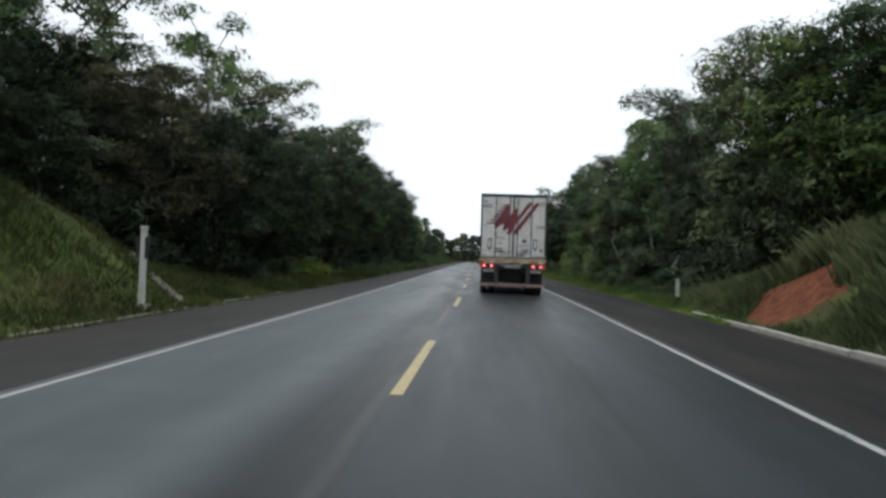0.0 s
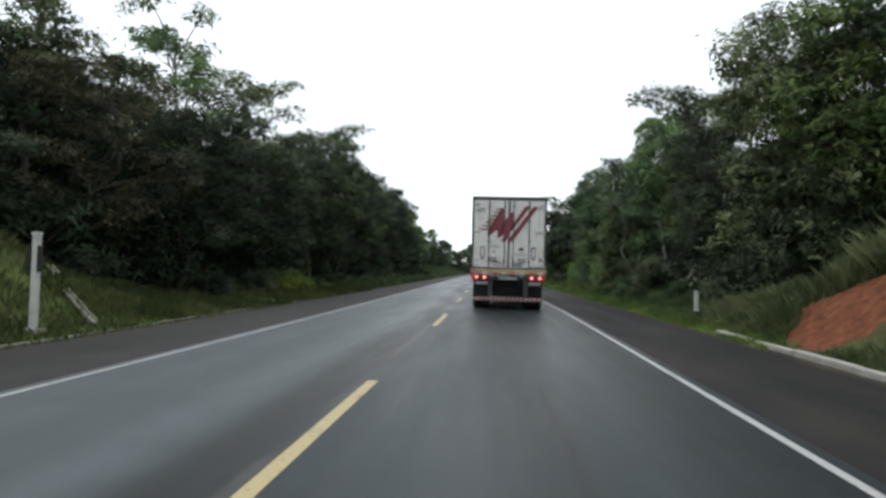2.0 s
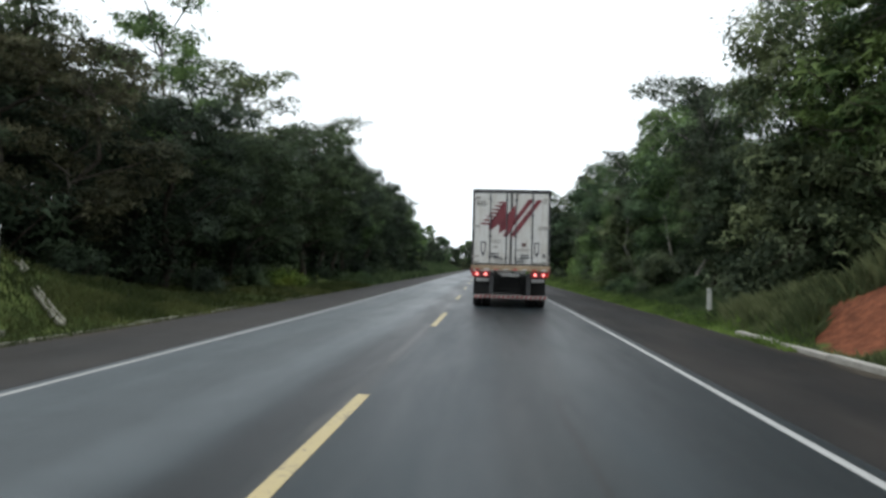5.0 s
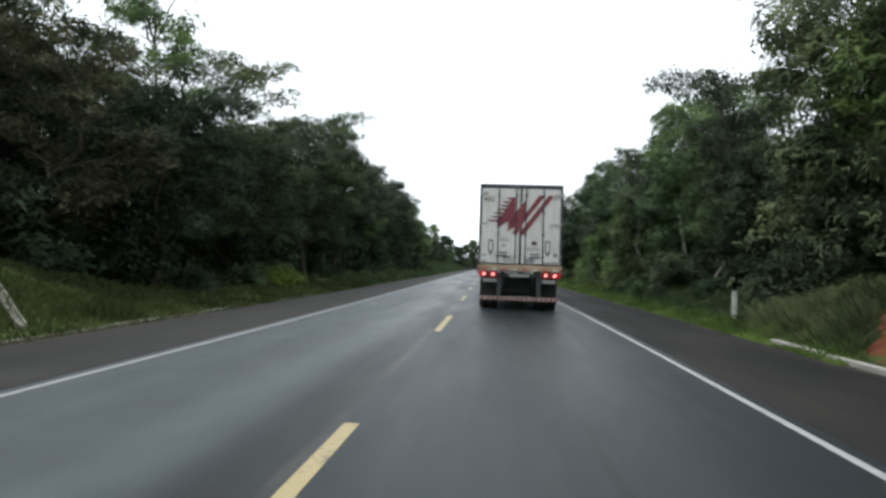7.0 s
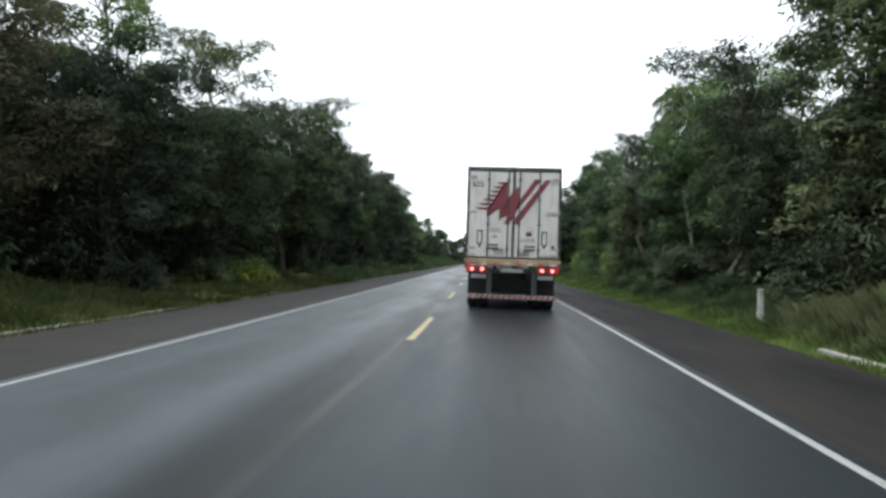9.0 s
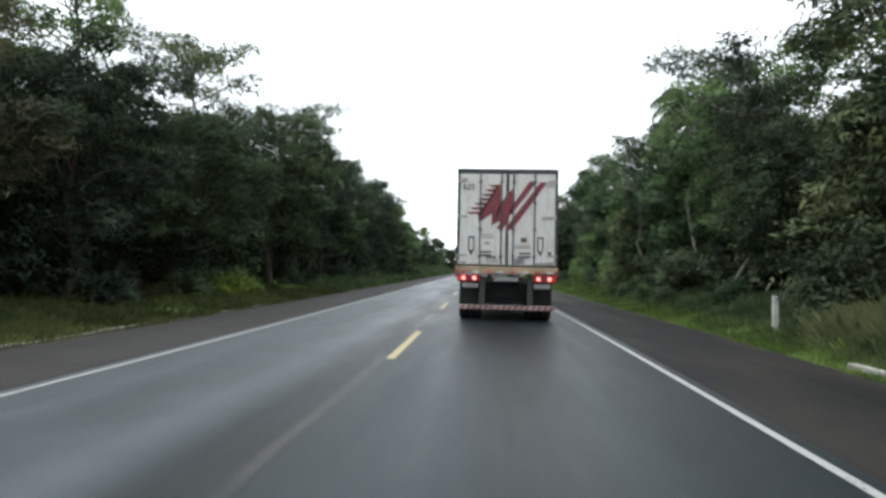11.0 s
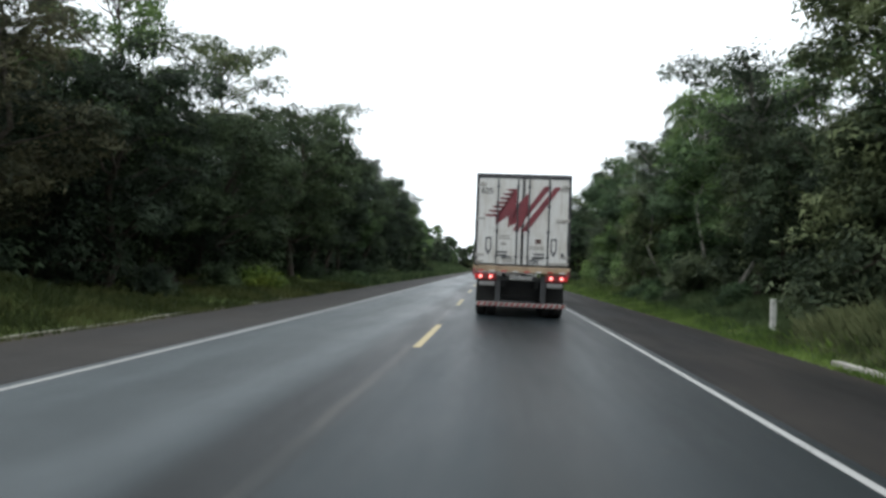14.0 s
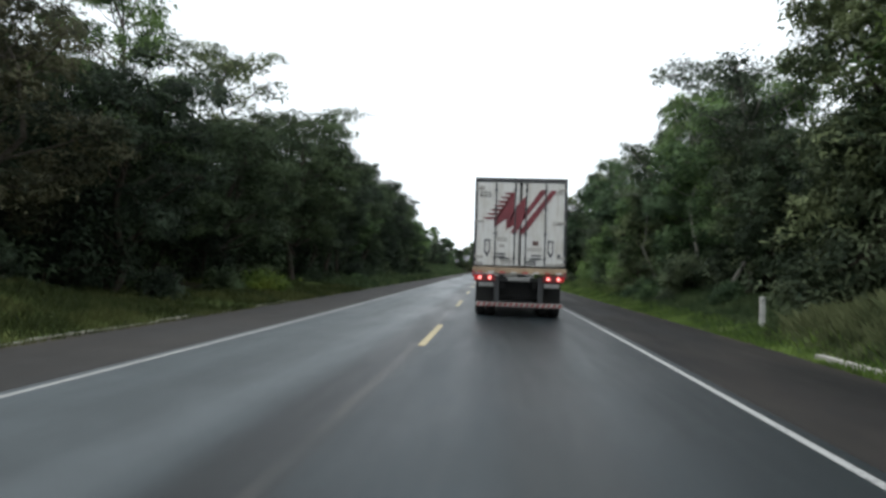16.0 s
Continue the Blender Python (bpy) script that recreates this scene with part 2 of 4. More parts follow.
ARM_STEEL = rough_material("dark_grey_steel", (0.030, 0.031, 0.032), (0.065, 0.066, 0.068), 0.6)
HOUSING = rough_material("dark_red_lamp_housing", (0.10, 0.012, 0.014), (0.17, 0.022, 0.022), 0.4)
RUBBER = rough_material("tyre_rubber", (0.012, 0.012, 0.012), (0.028, 0.027, 0.026), 0.85)
RED_DECAL = rough_material("faded_red_decal", (0.12, 0.017, 0.025), (0.23, 0.040, 0.050), 0.5, scale=3)
DARK_DECAL = rough_material("dark_grey_decal", (0.045, 0.045, 0.052), (0.09, 0.09, 0.10), 0.6, scale=3)
PALE_DECAL = rough_material("faint_grey_decal", (0.30, 0.28, 0.25), (0.42, 0.40, 0.37), 0.6, scale=3)
WINE_DECAL = rough_material("wine_red_decal", (0.10, 0.06, 0.055), (0.17, 0.10, 0.09), 0.6, scale=3)
SILL = rough_material("dirty_cream_sill", (0.17, 0.105, 0.06), (0.58, 0.45, 0.30), 0.6, scale=4)
TAPE_RED = rough_material("red_reflective_tape", (0.38, 0.035, 0.03), (0.52, 0.06, 0.05), 0.4, scale=5)
TAPE_WHITE = rough_material("white_reflective_tape", (0.50, 0.47, 0.45), (0.68, 0.65, 0.62), 0.4, scale=5)
BUMPER_WHITE = rough_material("dusty_white_bumper", (0.18, 0.165, 0.155), (0.42, 0.39, 0.37), 0.5, scale=5)
BUMPER_RED = rough_material("dusty_red_bumper_paint", (0.14, 0.03, 0.03), (0.36, 0.10, 0.09), 0.55, scale=5)
PLATE = rough_material("pale_plate", (0.22, 0.22, 0.21), (0.34, 0.33, 0.32), 0.5, scale=4)
WHITE_POST = rough_material("dirty_white_paint", (0.36, 0.36, 0.33), (0.60, 0.60, 0.56), 0.7, scale=4)
GLASS_DARK = rough_material("dark_cab_glass", (0.01, 0.012, 0.013), (0.02, 0.022, 0.024), 0.08)
CAB_WHITE = rough_material("white_cab_paint", (0.55, 0.55, 0.54), (0.70, 0.70, 0.68), 0.35)


def door_material():
    """White trailer panels with road grime that thickens towards the sill and streaks downwards."""
    M = Mat("grimy_white_trailer_panel", 0.45)
    ob = M.coords("Object")
    streak = M.noise(ob, 5, 5, 0.6, stretch=(3.0, 1, 0.25))
    blot = M.noise(ob, 1.6, 5, 0.6)
    k = M.math("ADD", M.math("MULTIPLY", streak, 0.55), M.math("MULTIPLY", blot, 0.45))
    M.color(M.ramp(k, [(0.34, (0.48, 0.445, 0.385)), (0.5, (0.63, 0.615, 0.58)), (0.68, (0.71, 0.71, 0.695))]))
    M.bump(streak, 0.08, 0.003)
    return M.m


PANEL = door_material()


def lamp_material(name, colour, strength):
    M = Mat(name, 0.25)
    M.color((0.45, 0.02, 0.02))
    M.b.inputs["Emission Color"].default_value = (*colour, 1)
    M.b.inputs["Emission Strength"].default_value = strength
    return M.m


LAMP_CORE = lamp_material("lit_tail_lamp_core", (1.0, 0.34, 0.30), 2.4)
LAMP_LENS = lamp_material("lit_red_tail_lens", (1.0, 0.02, 0.03), 0.20)


# ---------------------------------------------------------------- mesh helpers
def part(name, bm, material, parent=None, label=""):
    me = bpy.data.meshes.new(name)
    bm.to_mesh(me)
    bm.free()
    me.materials.append(material)
    ob = new(name, me)
    if parent:
        ob.parent = parent
    if label:
        ob["label"] = label
    return ob


def box(size, at, bevel=0.0, rot=None, bm=None):
    bm = bm or bmesh.new()
    m = Matrix.Translation(at) @ (rot or Matrix()) @ Matrix.Diagonal((*size, 1))
    made = bmesh.ops.create_cube(bm, size=1, matrix=m)["verts"]
    if bevel:
        edges = list({e for vv in made for e in vv.link_edges})
        bmesh.ops.bevel(bm, geom=edges, offset=bevel, segments=2, affect="EDGES", profile=0.6)
    return bm


def rod(a, b, r1, r2=None, seg=10, bm=None):
    bm = bm or bmesh.new()
    a, b = Vector(a), Vector(b)
    m = Matrix.Translation((a + b) / 2) @ (b - a).to_track_quat("Z", "Y").to_matrix().to_4x4()
    bmesh.ops.create_cone(bm, cap_ends=True, segments=seg, radius1=r1, radius2=r1 if r2 is None else r2, depth=(b - a).length, matrix=m)
    return bm


def smooth(ob):
    for p in ob.data.polygons:
        p.use_smooth = True
    return ob


def mesh_np(name, verts, faces_quads, material, parent=None):
    """A mesh from numpy arrays: verts (n, 3) and faces (m, k)."""
    me = bpy.data.meshes.new(name)
    nv, (nf, k) = len(verts), faces_quads.shape
    me.vertices.add(nv)
    me.vertices.foreach_set("co", verts.astype(np.float32).ravel())
    me.loops.add(nf * k)
    me.loops.foreach_set("vertex_index", faces_quads.astype(np.int32).ravel())
    me.polygons.add(nf)
    me.polygons.foreach_set("loop_start", np.arange(0, nf * k, k, dtype=np.int32))
    me.update(calc_edges=True)
    me.materials.append(material)
    ob = new(name, me)
    if parent:
        ob.parent = parent
    return ob


def sstep(a, b, x):
    k = min(max((x - a) / (b - a), 0.0), 1.0)
    return k * k * (3 - 2 * k)


# ---------------------------------------------------------------- plan of the road
def bend(y):
    """How far the road's middle has swung to the side at y."""
    if y < 18:
        return 0.0
    if y < 34:
        return -0.018 * (y - 18) ** 2 / 32
    return -0.018 * (y - 26)


LEFT_LINE, RIGHT_LINE, MIDDLE = -3.433, 3.768, -0.08
LEFT_EDGE, RIGHT_EDGE = -6.02, 6.58


def bank_right(y):
    return 0.4 + 2.4 * (1 - sstep(16, 28, y)) + 0.5 * sstep(70, 110, y)


def bank_left(y):
    return 0.25 + 2.4 * (1 - sstep(16, 28, y)) + 1.3 * sstep(110, 140, y)


def ground_z(x, y):
    u = x - bend(y)
    if u > RIGHT_EDGE - 0.1:
        d = u - RIGHT_EDGE - 0.15
        z = bank_right(y) * sstep(0.0, 3.4, d) + max(d - 3, 0) * 0.04 + 3.2 * sstep(6.5, 15, d)
    elif u < LEFT_EDGE + 0.1:
        d = LEFT_EDGE - 0.15 - u
        z = bank_left(y) * sstep(0.0, 4.5, d) + max(d - 3, 0) * 0.03 + 3.2 * sstep(6.5, 15, d)
    else:
        return -0.06
    if d <= 0:
        return -0.03
    lump = noise.noise(Vector((x * 0.35, y * 0.35, 0))) * 0.35 + noise.noise(Vector((x * 1.3, y * 1.3, 4))) * 0.10
    return z + lump * min(d / 2.5, 1) - 0.03 + 0.05 * min(d / 0.4, 1)


def ribbon(name, u0, u1, y0, y1, step, thick, z, material, kind, label, category, columns=2, inset=0.0):
    """A strip of road surface between two offsets from the road's middle, with thickness and UVs in metres."""
    bm = bmesh.new()
    uv = bm.loops.layers.uv.new("road")
    n = int(round((y1 - y0) / step))
    rows = []
    for i in range(n + 1):
        y = y0 + i * step
        rows.append([bm.verts.new((u0 + (u1 - u0) * j / (columns - 1) + bend(y), y, z)) for j in range(columns)])
    for i in range(n):
        for j in range(columns - 1):
            f = bm.faces.new((rows[i][j], rows[i][j + 1], rows[i + 1][j + 1], rows[i + 1][j]))
            for lp in f.loops:
                lp[uv].uv = (lp.vert.co.x - bend(lp.vert.co.y), lp.vert.co.y)
    edge = [e for e in bm.edges if e.is_boundary]
    down = bmesh.ops.extrude_edge_only(bm, edges=edge)["geom"]
    for vv in down:
        if isinstance(vv, bmesh.types.BMVert):
            vv.co.z -= thick
    ob = part(name, bm, material)
    return tagged(ob, label, category, kind=kind)


ribbon("road", -3.60, 3.95, -60, 300, 2, 0.3, 0.0, ASPHALT, "structure", "worn grey two-lane asphalt road with darker seams", "road", 9)
ribbon("shoulder", LEFT_EDGE, -3.60, -60, 300, 2, 0.3, -0.004, SHOULDER_OLD, "structure", "weathered dark asphalt shoulder beside the oncoming lane", "shoulder", 4)
ribbon("shoulder", 3.95, RIGHT_EDGE, -60, 300, 2, 0.3, -0.004, SHOULDER, "structure", "dark asphalt shoulder beside the driving lane", "shoulder", 4)
ribbon("edge_line", LEFT_LINE - 0.042, LEFT_LINE + 0.042, -60, 300, 2, 0.003, 0.004, WHITE_PAINT, "structure", "worn white painted edge line on the asphalt", "road marking")
ribbon("edge_line", RIGHT_LINE - 0.044, RIGHT_LINE + 0.044, -60, 300, 2, 0.003, 0.004, WHITE_PAINT, "structure", "worn white painted edge line on the asphalt", "road marking")
for k in range(-4, 23):
    y = 22.6 + 12.2 * k
    ob = ribbon("lane_dash", MIDDLE - 0.065, MIDDLE + 0.065, y, y + 4.3, 4.3 / 4, 0.003, 0.004, YELLOW_PAINT, "structure",
                "faded yellow dash on the road's centre line", "road marking")
    tagged(ob, group="dashes of the centre line")


# ---------------------------------------------------------------- ground
def build_ground():
    xs = [-2500, -900, -300, -120, -60, -40, -30, -24, -20]
    xs += [-18 + 0.5 * i for i in range(25)] + [-5.5, 0, 6.0]
    xs += [6.4 + 0.4 * i for i in range(30)] + [19, 22, 26, 32, 42, 62, 120, 300, 900, 2500]
    ys = [-2500, -600, -200, -100, -60, -40, -25, -14] + [-8 + 0.6 * i for i in range(100)]
    ys += [52 + 2 * i for i in range(50)] + [156, 170, 190, 220, 260, 300, 500, 1200, 3500]
    bm = bmesh.new()
    rows = [[bm.verts.new((x + bend(min(y, 300)), y, ground_z(x + bend(min(y, 300)), min(y, 300)) if abs(x) < 200 and -70 < y else 0.0)) for x in xs] for y in ys]
    for a, b in zip(rows, rows[1:]):
        for i in range(len(xs) - 1):
            bm.faces.new((a[i], a[i + 1], b[i + 1], b[i]))
    ob = part("ground", bm, GROUND)
    smooth(ob)
    return tagged(ob, "grassy roadside banks with bare soil and red earth", "ground", kind="structure")


build_ground()


# ---------------------------------------------------------------- kerbs
def kerb(name, u, y0, y1, width, height, gaps, label, material):
    top = new(name)
    tagged(top, label, "kerb", kind="structure")
    rnd = random.Random(name + str(u))
    y = y0
    bm = box((width, 1.96, height + 0.2), (0, 0, (height - 0.2) / 2), 0.025)
    first = part("kerb_stone", bm, material, top)
    first.location = (u + bend(y0), y0, 0)
    while y < y1 - 2:
        y += 2.0
        if any(a < y < b for a, b in gaps):
            continue
        ob = new("kerb_stone", first.data)
        ob.parent = top
        ob.location = (u + bend(y) + rnd.uniform(-0.015, 0.015), y, rnd.uniform(-0.02, 0.01))
        ob.rotation_euler = (rnd.uniform(-0.004, 0.004), 0, rnd.uniform(-0.006, 0.006))
    return top


kerb("kerb", RIGHT_EDGE + 0.09, -20, 23.0, 0.17, 0.10, [], "weathered pale concrete kerb between shoulder and grass", CONCRETE)
kerb("kerb", LEFT_EDGE - 0.06, -20, 48, 0.11, 0.03, [(29, 31), (35, 37), (41, 45)], "low mossy concrete kerb, broken in places, along the grass", MOSSY)


# ---------------------------------------------------------------- trees and bushes
def leaves(clumps, count, size, rng, flat=0.35, tip=1.0, per=11, twig=0.20):
    """Leaves on twigs on clumps (x, y, z, rx, rz): small pointed leaves gathered in sprays, with gaps between the sprays and a wispy rim."""
    c = np.array(clumps)
    vol = c[:, 3] ** 2
    sprays = max(count // per, 1)
    pick = rng.choice(len(c), sprays, p=vol / vol.sum())
    d = rng.normal(size=(sprays, 3))
    d[:, 2] += 0.45
    d /= np.linalg.norm(d, axis=1)[:, None]
    rad = 0.84 + rng.normal(size=sprays) * 0.13 + (rng.uniform(size=sprays) < 0.05) * rng.uniform(0, 0.4, sprays)
    heart = c[pick, :3] + d * rad[:, None] * np.stack([c[pick, 3], c[pick, 3], c[pick, 4]], 1)
    k = np.repeat(np.arange(sprays), per)
    count = len(k)
    wide = twig * rng.uniform(0.5, 1.35, sprays)[k][:, None]
    p = heart[k] + rng.normal(size=(count, 3)) * wide * np.array([1.0, 1.0, 0.55]) + d[k] * wide * 0.5
    nrm = d[k] * 0.9 + (rng.normal(size=(sprays, 3)) * 0.30)[k] + rng.normal(size=(count, 3)) * 0.28 + np.array([0, 0, flat + 0.25])
    nrm /= np.linalg.norm(nrm, axis=1)[:, None]
    ref = rng.normal(size=(count, 3))
    a = np.cross(nrm, ref)
    a /= np.linalg.norm(a, axis=1)[:, None]
    a[:, 2] -= 0.25
    b = np.cross(nrm, a)
    s = (size * rng.uniform(0.5, 1.45, count))[:, None]
    root = p - a * s * 0.5 * tip
    verts = np.stack([root - b * s * 0.25, root + b * s * 0.25, p + a * s * tip + nrm * s * 0.1], 1).reshape(-1, 3)
    faces = np.arange(count * 3).reshape(-1, 3)
    return verts, faces


def limb(bm, a, b, r1, r2, rng, bends=3, seg=6):
    """A tapering crooked limb from a to b."""
    a, b = np.array(a, float), np.array(b, float)
    pts = [a]
    for i in range(1, bends + 1):
        k = i / bends
        j = rng.normal(size=3) * np.linalg.norm(b - a) * 0.05 * (i < bends)
        pts.append(a + (b - a) * k + j)
    rings = []
    for i, q in enumerate(pts):
        r = r1 + (r2 - r1) * i / bends
        way = pts[min(i + 1, bends)] - pts[max(i - 1, 0)]
        way = Vector(way).normalized()
        side = way.orthogonal().normalized()
        up = way.cross(side)
        rings.append([bm.verts.new(Vector(q) + (side * math.cos(t) + up * math.sin(t)) * r) for t in [2 * math.pi * s / seg for s in range(seg)]])
    for x, y in zip(rings, rings[1:]):
        for s in range(seg):
            bm.faces.new((x[s], x[(s + 1) % seg], y[(s + 1) % seg], y[s]))


def tree(name, seed, height, spread, base, count, size, leaf, bark, label, style="dome", trunk_r=0.16):
    """A forest tree at the origin: trunk with limbs, and a crown of many leaf sprays in clumps."""
    rng = np.random.default_rng(seed)
    top = new(name)
    tagged(top, label, "tree")
    bm = bmesh.new()
    lean = rng.normal(size=2) * height * 0.03
    crown_mid = base + (height - base) * 0.5
    apex = (lean[0], lean[1], height * 0.86)
    limb(bm, (0, 0, -0.4), apex, trunk_r, trunk_r * 0.25, rng, 6, 8)
    clumps = []
    n = {"dome": 30, "open": 17, "column": 20, "feather": 22}[style]
    for i in range(n):
        if style == "dome" and rng.uniform() < 0.22:
            continue
        k = (i + 0.5) / n
        z = base + (height - base) * k
        if style == "dome":
            reach = spread * math.sin(math.pi * min(0.18 + 0.75 * k, 1)) ** 0.7
        elif style == "open":
            reach = spread * (0.35 + 0.62 * k)
        elif style == "feather":
            reach = spread * (0.55 + 0.45 * math.sin(math.pi * k))
        else:
            reach = spread * (1.05 - 0.7 * k)
        ang = i * 2.4 + rng.uniform(-0.5, 0.5)
        rr = reach * rng.uniform(0.45, 1.05)
        x, y = lean[0] * k + rr * math.cos(ang), lean[1] * k + rr * math.sin(ang)
        z += rng.uniform(-0.5, 0.5)
        size_c = spread * {"dome": 0.31, "open": 0.28, "column": 0.30, "feather": 0.28}[style] * rng.uniform(0.65, 1.25)
        squash = {"dome": 0.72, "open": 0.60, "column": 0.9, "feather": 0.5}[style]
        clumps.append((x, y, z, size_c, size_c * squash * rng.uniform(0.8, 1.2)))
        start = max(min(z - reach * 0.5, height * 0.8), height * 0.12)
        q = start / (height * 0.86)
        limb(bm, (lean[0] * q, lean[1] * q, start), (x, y, z), trunk_r * 0.38 * (1.1 - q * 0.6), 0.055 if style == "open" else 0.03, rng, 3, 5)
        if style == "open":
            for f in (0.66, 0.34):
                clumps.append((lean[0] * k + f * (x - lean[0] * k), lean[1] * k + f * (y - lean[1] * k), z - 0.6 * (1 - f), size_c * (0.3 + 0.7 * f), size_c * 0.5))
        for _ in range(2):
            off = rng.normal(size=3) * size_c * 0.75
            clumps.append((x + off[0], y + off[1], z + off[2] * 0.6, size_c * rng.uniform(0.3, 0.6), size_c * rng.uniform(0.2, 0.45)))
            limb(bm, (x, y, z), clumps[-1][:3], 0.03, 0.015, rng, 2, 4)
    smooth(part("trunk", bm, bark, top))
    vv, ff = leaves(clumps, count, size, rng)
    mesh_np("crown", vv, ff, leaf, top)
    tagged(top, group="trees of the roadside forest")
    return top


def bush(name, seed, height, spread, count, size, leaf, label):
    rng = np.random.default_rng(seed)
    top = new(name)
    tagged(top, label, "bush")
    bm = bmesh.new()
    clumps = []
    for i in range(11):
        ang, rr = rng.uniform(0, 6.28), spread * math.sqrt(rng.uniform(0, 1)) * 0.8
        z = height * rng.uniform(0.25, 0.82) * (1 - 0.35 * rr / spread)
        r = spread * rng.uniform(0.28, 0.48)
        clumps.append((rr * math.cos(ang), rr * math.sin(ang), z, r, r * 0.8))
        limb(bm, (rng.uniform(-0.15, 0.15), rng.uniform(-0.15, 0.15), -0.15), clumps[-1][:3], 0.035, 0.01, rng, 3, 5)
    part("woody_base", bm, BARK_DARK, top)
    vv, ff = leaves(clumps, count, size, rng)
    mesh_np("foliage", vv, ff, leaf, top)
    tagged(top, group="bushes at the forest edge")
    return top


def palm(name, at, height, seed):
    rng = np.random.default_rng(seed)
    top = new(name)
    tagged(top, "tall slender palm with drooping grey-green fronds above the forest", "palm tree")
    top.location = at
    bm = bmesh.new()
    limb(bm, (0, 0, -0.5), (0.25, -0.1, height), 0.16, 0.11, rng, 6, 8)
    smooth(part("trunk", bm, BARK, top))
    for i in range(26):
        ang, rise = i * 2.4, radians(rng.uniform(-15, 78))
        step = rng.uniform(0.30, 0.40)
        pts = [np.array([0.25, -0.1, height])]
        for s in range(9):
            tilt = rise - radians(118) * (s / 8) ** 1.2
            pts.append(pts[-1] + step * np.array([math.cos(ang) * math.cos(tilt), math.sin(ang) * math.cos(tilt), math.sin(tilt)]))
        bm = bmesh.new()
        for a, b in zip(pts, pts[1:]):
            way = Vector(b - a).normalized()
            side = way.cross(Vector((0, 0, 1)))
            side = side.normalized() if side.length > 0.01 else Vector((math.sin(ang), -math.cos(ang), 0))
            for j in range(5):
                q = Vector(a) + (Vector(b) - Vector(a)) * j / 5
                for sg in (-1, 1):
                    ln = rng.uniform(0.55, 1.05)
                    tipp = q + side * sg * ln * rng.uniform(0.3, 0.7) + way * 0.2 - Vector((0, 0, ln * rng.uniform(0.4, 0.8)))
                    bm.faces.new([bm.verts.new(c) for c in (q - way * 0.05, q + way * 0.05, tipp)])
            bmesh.ops.create_cone(bm, segments=4, radius1=0.02, radius2=0.015, depth=(Vector(b - a)).length,
                                  matrix=Matrix.Translation((a + b) / 2) @ way.to_track_quat("Z", "Y").to_matrix().to_4x4())
        part("frond", bm, LEAF_OLIVE, top)
    return top


def conifer(name, at, height, seed):
    rng = np.random.default_rng(seed)
    top = new(name)
    tagged(top, "dark pine with layered branches above the bushes", "pine tree")
    top.location = at
    bm = bmesh.new()
    limb(bm, (0, 0, -0.4), (0, 0, height), 0.18, 0.03, rng, 5, 8)
    clumps = []
    for i in range(44):
        k = (i + 0.5) / 44
        z = height * (0.18 + 0.8 * k)
        reach = height * 0.24 * (1 - k) + 0.25
        ang = i * 2.4
        for m in (0.45, 0.8, 1.05):
            clumps.append((math.cos(ang) * reach * m, math.sin(ang) * reach * m, z + reach * 0.18 * m, 0.36 - 0.1 * k, 0.2))
        limb(bm, (0, 0, z), (math.cos(ang) * reach, math.sin(ang) * reach, z + reach * 0.2), 0.03, 0.01, rng, 2, 4)
    part("trunk", bm, BARK_DARK, top)
    vv, ff = leaves(clumps, 9000, 0.2, rng, 0.1, 1.4)
    mesh_np("crown", vv, ff, LEAF_DARK, top)
    return top


